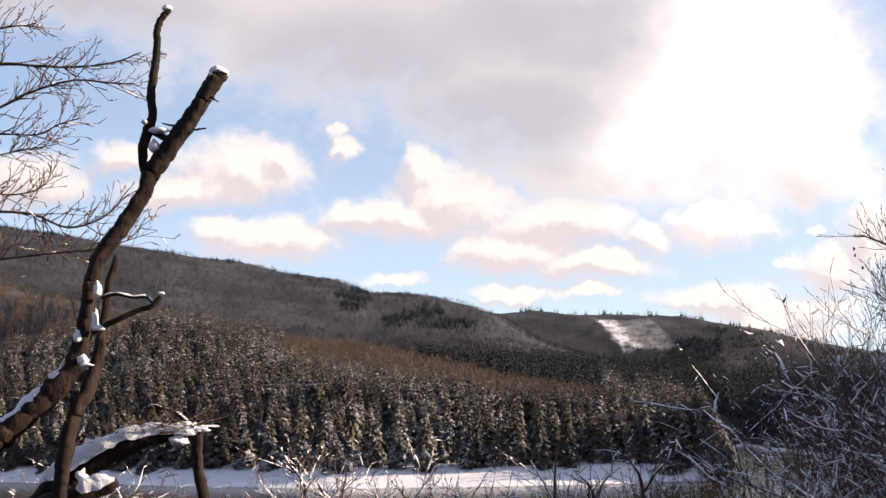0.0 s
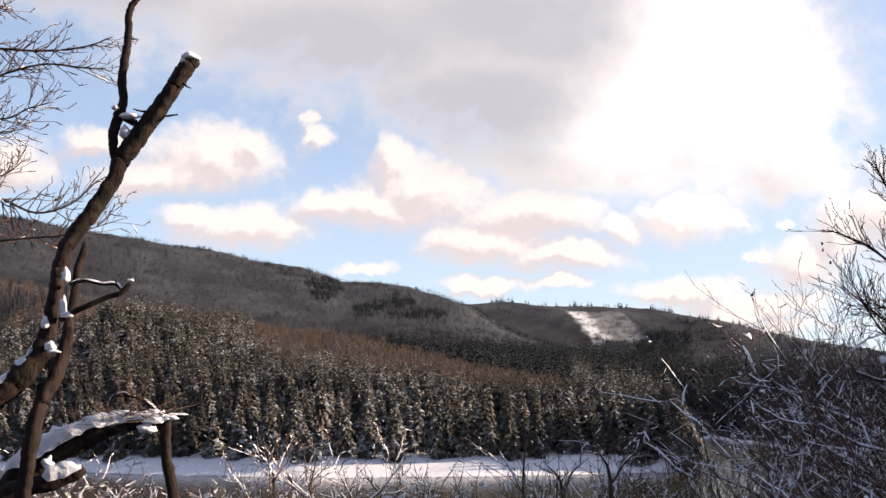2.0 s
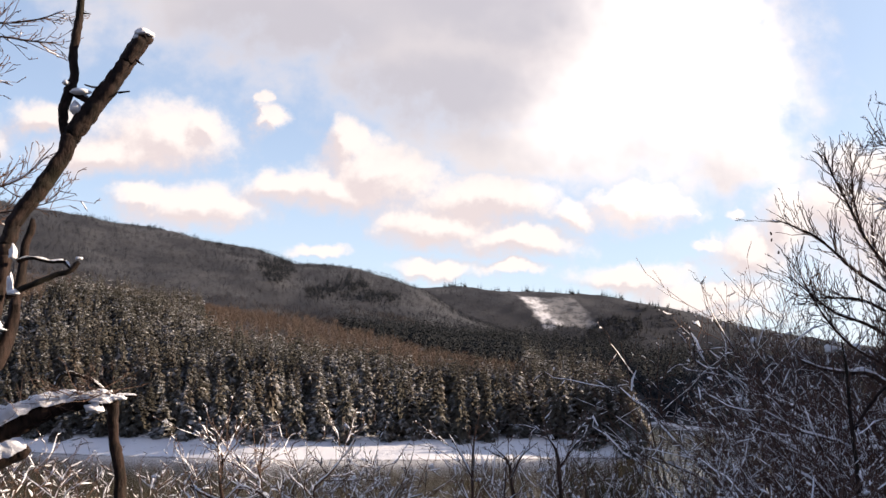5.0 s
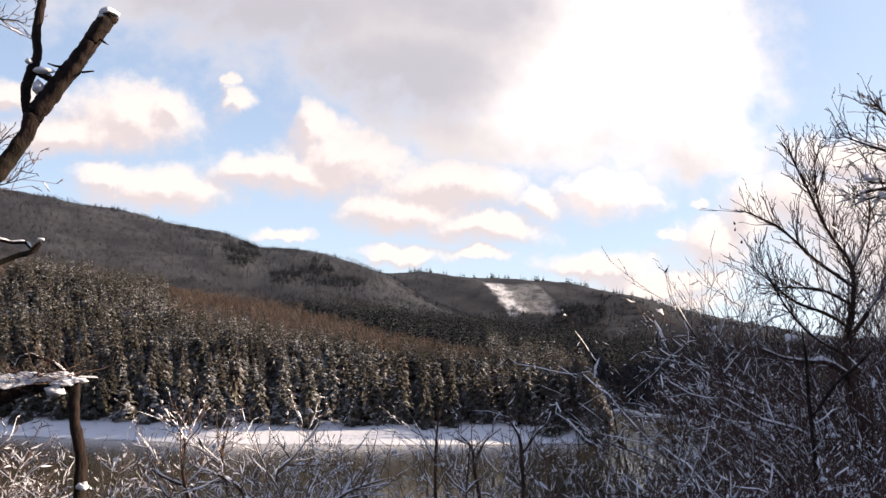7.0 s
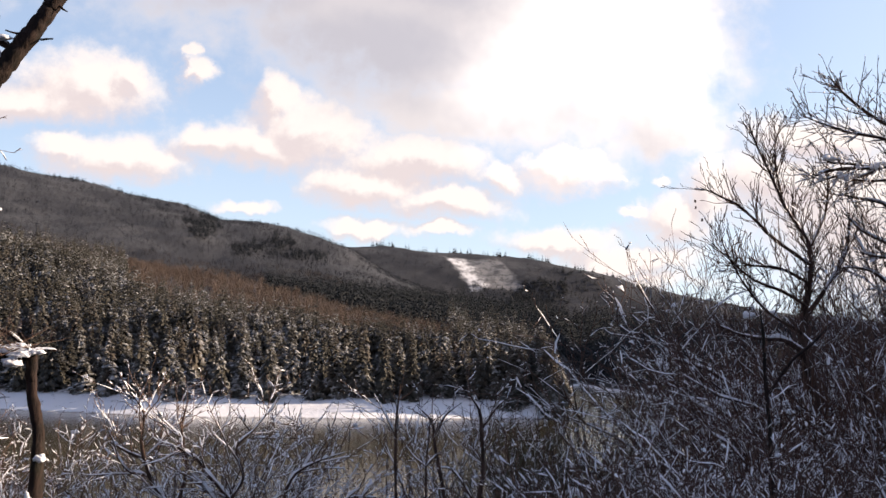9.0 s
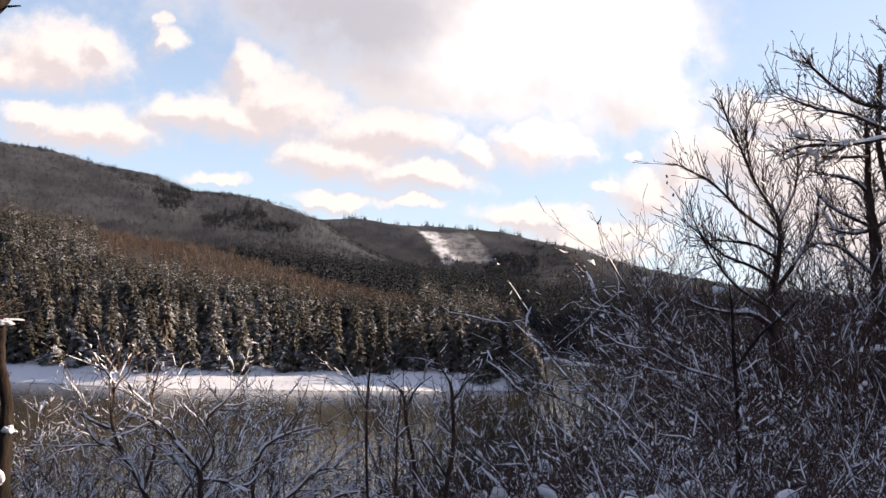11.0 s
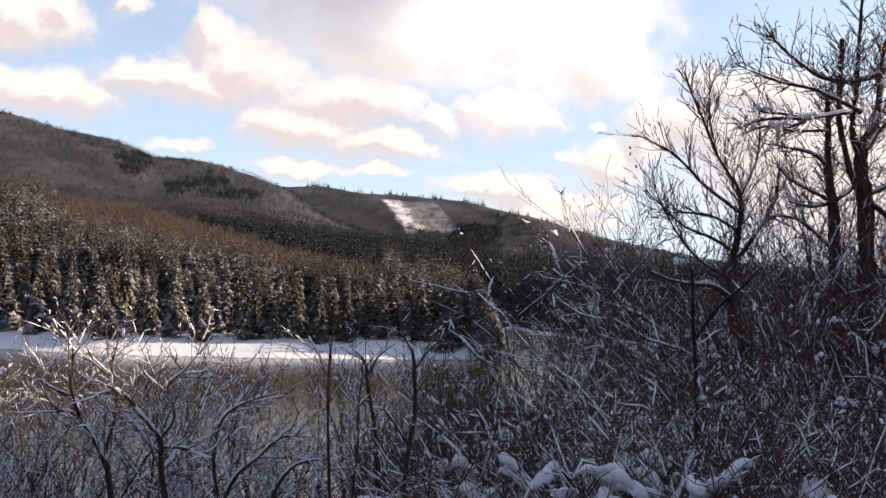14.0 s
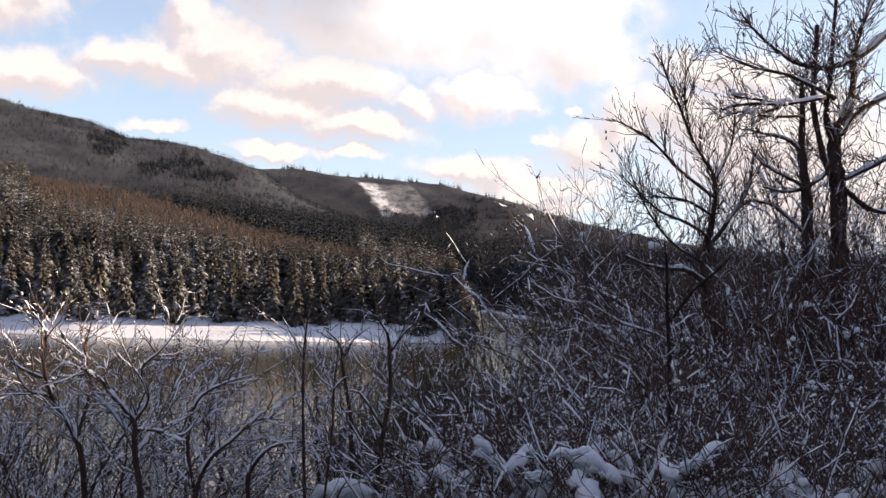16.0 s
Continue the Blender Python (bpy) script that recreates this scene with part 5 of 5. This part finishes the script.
for k, (guide, label) in enumerate(((SHRUB_A, "alder shrub with crooked forked stems edged with snow"), (SHRUB_B, "spreading alder shrub with snow on its bent stems"), (SHRUB_C, "low leaning alder shrub with snow along its stems"),
                                    (STEM_A, "thin forked alder stem before the water"), (STEM_B, "dark forked alder stem before the water"), (STEM_C, "thin upright alder pole"), (STEM_D, "very thin upright alder pole"))):
    guided_tree("alder_shrub", label, SHRUBS, guide, 90 + k, BARK2, TWIG, 14 if k < 3 else 7, 0.6 if k < 3 else 0.4, 1.0 if k < 3 else 0.6, depth=2, slim=0.75, lift=0.15, angle=0.95, fat=1.2, zig=0.22, thin=0.004, category="shrub")

# ================= shrubs and thickets: a few grown plants, copied =================


TALL = {}


def shrub_model(name, label, group, seed, stems, h, lean, twig, share, depth=2, radius=0.022, angle=0.8, lift=0.2, zig=0.18, ratio=0.5, thin=0.003, gap=0.16, fat=1.0, clumps=0, size=(0.03, 0.08), wild=0.09):
    g = np.random.default_rng(seed)
    ob = thing(name, label, "shrub", group)
    limbs = []
    for k in range(stems):
        a = 6.283 * (k + g.uniform(-0.3, 0.3)) / stems
        l = lean * g.uniform(0.3, 1.0)
        shoot(g, (g.normal(0, 0.12), g.normal(0, 0.12), -0.15), (math.cos(a) * l, math.sin(a) * l, 1), h * g.uniform(0.7, 1.0), radius * g.uniform(0.6, 1.2), depth, limbs, gap, angle, zig, lift, thin, ratio, wild)
    limbs_to(ob, limbs, g, BARK2, twig, 0.011, share, fat, "stem", clumps, size)
    TALL[ob.name] = float(max(P[:, 2].max() for P, R, level in limbs))
    return ob


def plant(models, places, g, s0=0.85, s1=1.2):
    """Sets copies of the models at (azimuth, distance, scale)."""
    used = {}
    for k, (a, r, s) in enumerate(places):
        ob = models[k % len(models)]
        if s < 0:                                # a negative scale names the height to reach
            s = -s / TALL[ob.name]
        x, y = r * math.sin(radians(a)), r * math.cos(radians(a))
        sc = s * g.uniform(s0, s1)
        m = pose(x, y, ground_z(x, y), 0, 0, g.uniform(0, 360)) @ Matrix.Diagonal((sc, sc, sc, 1))
        if ob in used:
            copy_thing(ob, m)
        else:
            used[ob] = m
    for ob, m in used.items():
        ob.matrix_basis = m


g = np.random.default_rng(21)
band = [shrub_model("shrub", "bare shrub with forked twigs and snow along its branches", "shrubs above the water", 600 + k, 6, 3.0, 1.0, TWIG, 0.7, depth=3, radius=0.024, angle=0.95, lift=0.12, zig=0.2, ratio=0.5, thin=0.0042, gap=0.22, fat=1.1, clumps=3, size=(0.02, 0.04), wild=0.13) for k in range(5)]
places = []
for k in range(36):
    a = -18 + k * 0.94 + g.uniform(-0.4, 0.4)
    r = g.uniform(12, 21)
    x, y = r * math.sin(radians(a)), r * math.cos(radians(a))
    top = EYE + r * math.tan(radians(np.interp(a, (-17, -7, 4, 8, 13, 16), (-2.3, -2.0, -1.5, -1.9, -2.2, -2.0)) - abs(g.normal(0, 1.1))))
    places.append((a, r, -max(1.4, top - ground_z(x, y))))
for a, r, el in ((-24.0, 9.0, -0.6), (-22.4, 8.6, -1.2), (-20.8, 9.4, -0.4), (-19.0, 8.8, -1.5), (-17.4, 9.2, -2.4), (-15.6, 9.6, -3.2), (-23.2, 7.8, -1.6), (-21.6, 7.6, -2.0), (-20.0, 7.9, -1.8), (-18.2, 8.0, -2.4), (-16.4, 8.2, -3.4), (-13.8, 9.0, -4.2)):
    x, y = r * math.sin(radians(a)), r * math.cos(radians(a))
    places.append((a, r, -(EYE + r * math.tan(radians(el)) - ground_z(x, y))))
plant(band, places, g, 0.95, 1.05)
russet = [shrub_model("russet_shrub", "russet twiggy shrub with specks of snow", "russet shrubs", 650 + k, 10, 1.6, 0.9, TWIG_RED, 0.35, depth=2, radius=0.008, angle=0.7, gap=0.14, fat=1.2) for k in range(2)]
plant(russet, [(-16.0, 9.5, -1.8), (-14.2, 11.0, -2.1), (-12.6, 10.0, -1.8), (-11.2, 11.0, -2.0), (-18.5, 8.6, -2.0), (-20.5, 9.2, -2.3), (-22.5, 9.0, -2.3), (-9.8, 12.0, -2.2), (-8.4, 11.0, -1.7), (31.5, 11.6, -4.6), (33.0, 12.4, -5.2), (34.6, 11.8, -5.0), (32.4, 10.6, -3.6), (29.5, 11.0, -3.4), (35.6, 10.8, -4.2), (26.5, 12.0, -3.2), (18.2, 14.0, -3.0), (18.8, 15.0, -3.4), (19.4, 14.2, -4.2), (20.3, 15.2, -4.8), (21.2, 14.4, -5.0), (18.6, 16.5, -3.8)], g, 0.75, 1.0)
spray = [shrub_model("willow_shrub", "dense upright willow shrub with snow tufts among its stems", "willow shrubs", 670 + k, 22, 2.6, 0.4, TWIG_OLIVE, 0.4, depth=2, radius=0.014, angle=0.45, lift=0.35, zig=0.08, gap=0.22, fat=1.3, clumps=6, size=(0.02, 0.04), wild=0.05) for k in range(3)]
places = []
for a, r, el in ((10.5, 15.0, -3.4), (12.0, 14.0, -2.2), (13.4, 15.5, -1.8), (9.2, 14.0, -4.0), (14.6, 14.0, -2.0), (11.5, 17.5, -2.8), (7.6, 13.0, -4.6), (11.2, 12.6, -3.6), (12.8, 13.0, -2.8), (14.0, 12.6, -2.8), (15.4, 13.2, -2.6), (16.4, 14.4, -2.6), (17.2, 13.4, -3.0), (13.0, 16.5, -2.0)):
    x, y = r * math.sin(radians(a)), r * math.cos(radians(a))
    places.append((a, r, -(EYE + r * math.tan(radians(el)) - ground_z(x, y))))
plant(spray, places, g, 0.97, 1.03)
thick = [shrub_model("thicket_shrub", "tangled bare shrub of the thicket, snow on every branch", "thicket on the near slope", 700 + k, 6, 4.6, 0.5, TWIG_DARK, 0.38, depth=3, radius=0.024, angle=1.15, lift=0.05, zig=0.3, ratio=0.40, thin=0.0036, gap=0.2, fat=1.0, clumps=9, size=(0.02, 0.05), wild=0.2) for k in range(5)]
places = []
for k in range(50):
    a = 23.2 + 14.8 * (k + g.uniform(0, 1)) / 50
    r = g.uniform(12, 28)
    x, y = r * math.sin(radians(a)), r * math.cos(radians(a))
    el = np.interp(a, (18.0, 20, 22, 25, 37), (-2.4, 0.2, 2.6, 5.6, 7.2)) - abs(g.normal(0, 1.8))
    places.append((a, r, -max(2.0, EYE + r * math.tan(radians(el)) - ground_z(x, y))))
for k in range(12):
    a = 23 + 14.5 * (k + g.uniform(0, 1)) / 12
    r = g.uniform(9, 11.5)
    x, y = r * math.sin(radians(a)), r * math.cos(radians(a))
    places.append((a, r, -max(1.5, EYE + r * math.tan(radians(g.uniform(-3.5, 0.5))) - ground_z(x, y))))
plant(thick, places, g, 0.95, 1.05)

poles = [shrub_model("young_tree", "slender bare young tree with upright twigs", "young trees in the thicket", 760 + k, 5, 6.0, 0.5, TWIG_DARK, 0.25, depth=3, radius=0.022, angle=0.75, lift=0.22, zig=0.18, ratio=0.42, thin=0.0044, gap=0.3, fat=0.9) for k in range(4)]
places = []
for k in range(28):
    a = 20.5 + 17.0 * ((k + g.uniform(0, 1)) / 28) ** 0.8
    r = g.uniform(13, 19)
    x, y = r * math.sin(radians(a)), r * math.cos(radians(a))
    el = np.interp(a, (19, 21, 24, 28, 37), (-0.8, 1.2, 4.6, 8.0, 8.5)) - abs(g.normal(0, 1.4))
    places.append((a, r, -(EYE + r * math.tan(radians(el)) - ground_z(x, y))))
plant(poles, places, g, 0.97, 1.03)


def weeds_model(seed):
    """Bramble and dead weeds bowed under draped pads of snow."""
    g = np.random.default_rng(seed)
    ob = thing("snowy_bramble", "low bramble and dead weeds bowed under pads of snow", "bramble", "brambles on the near slope")
    lines, snow = [], Soup()
    for k in range(40):
        a, l = g.uniform(0, 6.283), g.uniform(0.5, 1.2)
        d = np.array((math.cos(a), math.sin(a), 0))
        b = np.array((g.normal(0, 0.35), g.normal(0, 0.35), -0.1))
        rise = g.uniform(0.45, 1.05)
        P = np.array([b, b + d * l * 0.3 + (0, 0, rise * 0.7), b + d * l * 0.65 + (0, 0, rise), b + d * l + (0, 0, rise * g.uniform(0.45, 0.9))])
        P = spline(P, 3)
        lines.append((P, np.linspace(0.008, 0.0035, len(P)), 0))
        if k % 2 == 0:
            # a draped pad weighs the bowed stem down and hangs over both sides
            i = g.integers(4, len(P) - 1)
            s = g.uniform(0.045, 0.11)
            way = unit(P[i + 1] - P[i - 1])
            for q in range(4):
                V, F = blob((0, 0, 0), (s * g.uniform(0.7, 1.25), s * g.uniform(0.4, 0.7), s * g.uniform(0.35, 0.6)), k + q * 0.37 + seed, 1.0, 2, 0.8)
                V[:, 2] -= 0.55 * (V[:, 0] ** 2 + 1.6 * V[:, 1] ** 2) / s
                V[:, 2] += V[:, 0] * way[2] * 0.8
                c, e = math.cos(a), math.sin(a)
                V[:, :2] = np.stack([V[:, 0] * c - V[:, 1] * e, V[:, 0] * e + V[:, 1] * c], -1)
                snow.add(V + P[i] + way * s * (q - 1.5) * 0.75 + g.normal(0, s * 0.18, 3), F)
        shoot(g, P[4], (g.normal(0, 1), g.normal(0, 1), 0.9), g.uniform(0.4, 0.9), 0.006, 2, lines, thin=0.0034, gap=0.12, angle=0.8, level=1)
    snow_streaks(snow, lines, g, 0.3, 1.3)
    stems = Soup()
    stems.twigs([(P, R) for P, R, level in lines])
    tagged(part("stem_tangle", stems.mesh("stem_tangle"), TWIG, ob), kind="stuff")
    tagged(part("snow_cover", snow.mesh("snow_cover", True), SNOW, ob, "draped pads of fresh snow"), kind="stuff")
    return ob


weeds = [weeds_model(800 + k) for k in range(4)]
places = []
for k in range(76):
    a = 13.5 + 24.5 * (k + g.random()) / 76
    r = g.uniform(8.2, 11.5) if a < 18 else g.uniform(7.6, 11.5)
    places.append((a, r, 0.8 + 0.35 * g.random()))
plant(weeds, places, g)


def dry_leaves():
    """Single dry leaves and cones hanging from the outer twigs of the crooked tree."""
    for x, y, z in ((5.10, 13.5, 20.94), (5.12, 13.5, 20.86), (5.2, 13.5, 20.7), (6.04, 11.8, 22.2), (6.1, 11.8, 22.1), (6.15, 11.8, 21.95)):
        V, F = blob((0, 0, -0.03), (0.016, 0.008, 0.035), x * 3 + z, 1.0, 1)
        ob = part("dry_leaf", tri_mesh("dry_leaf", V, F, True), LEAF)
        ob.matrix_basis = pose(x, y, z, g.normal(0, 10), g.normal(0, 10), g.uniform(0, 360))
        tagged(ob, "shrivelled dark dry leaf hanging from a twig", "leaf", "dry leaves on the crooked tree")


dry_leaves()
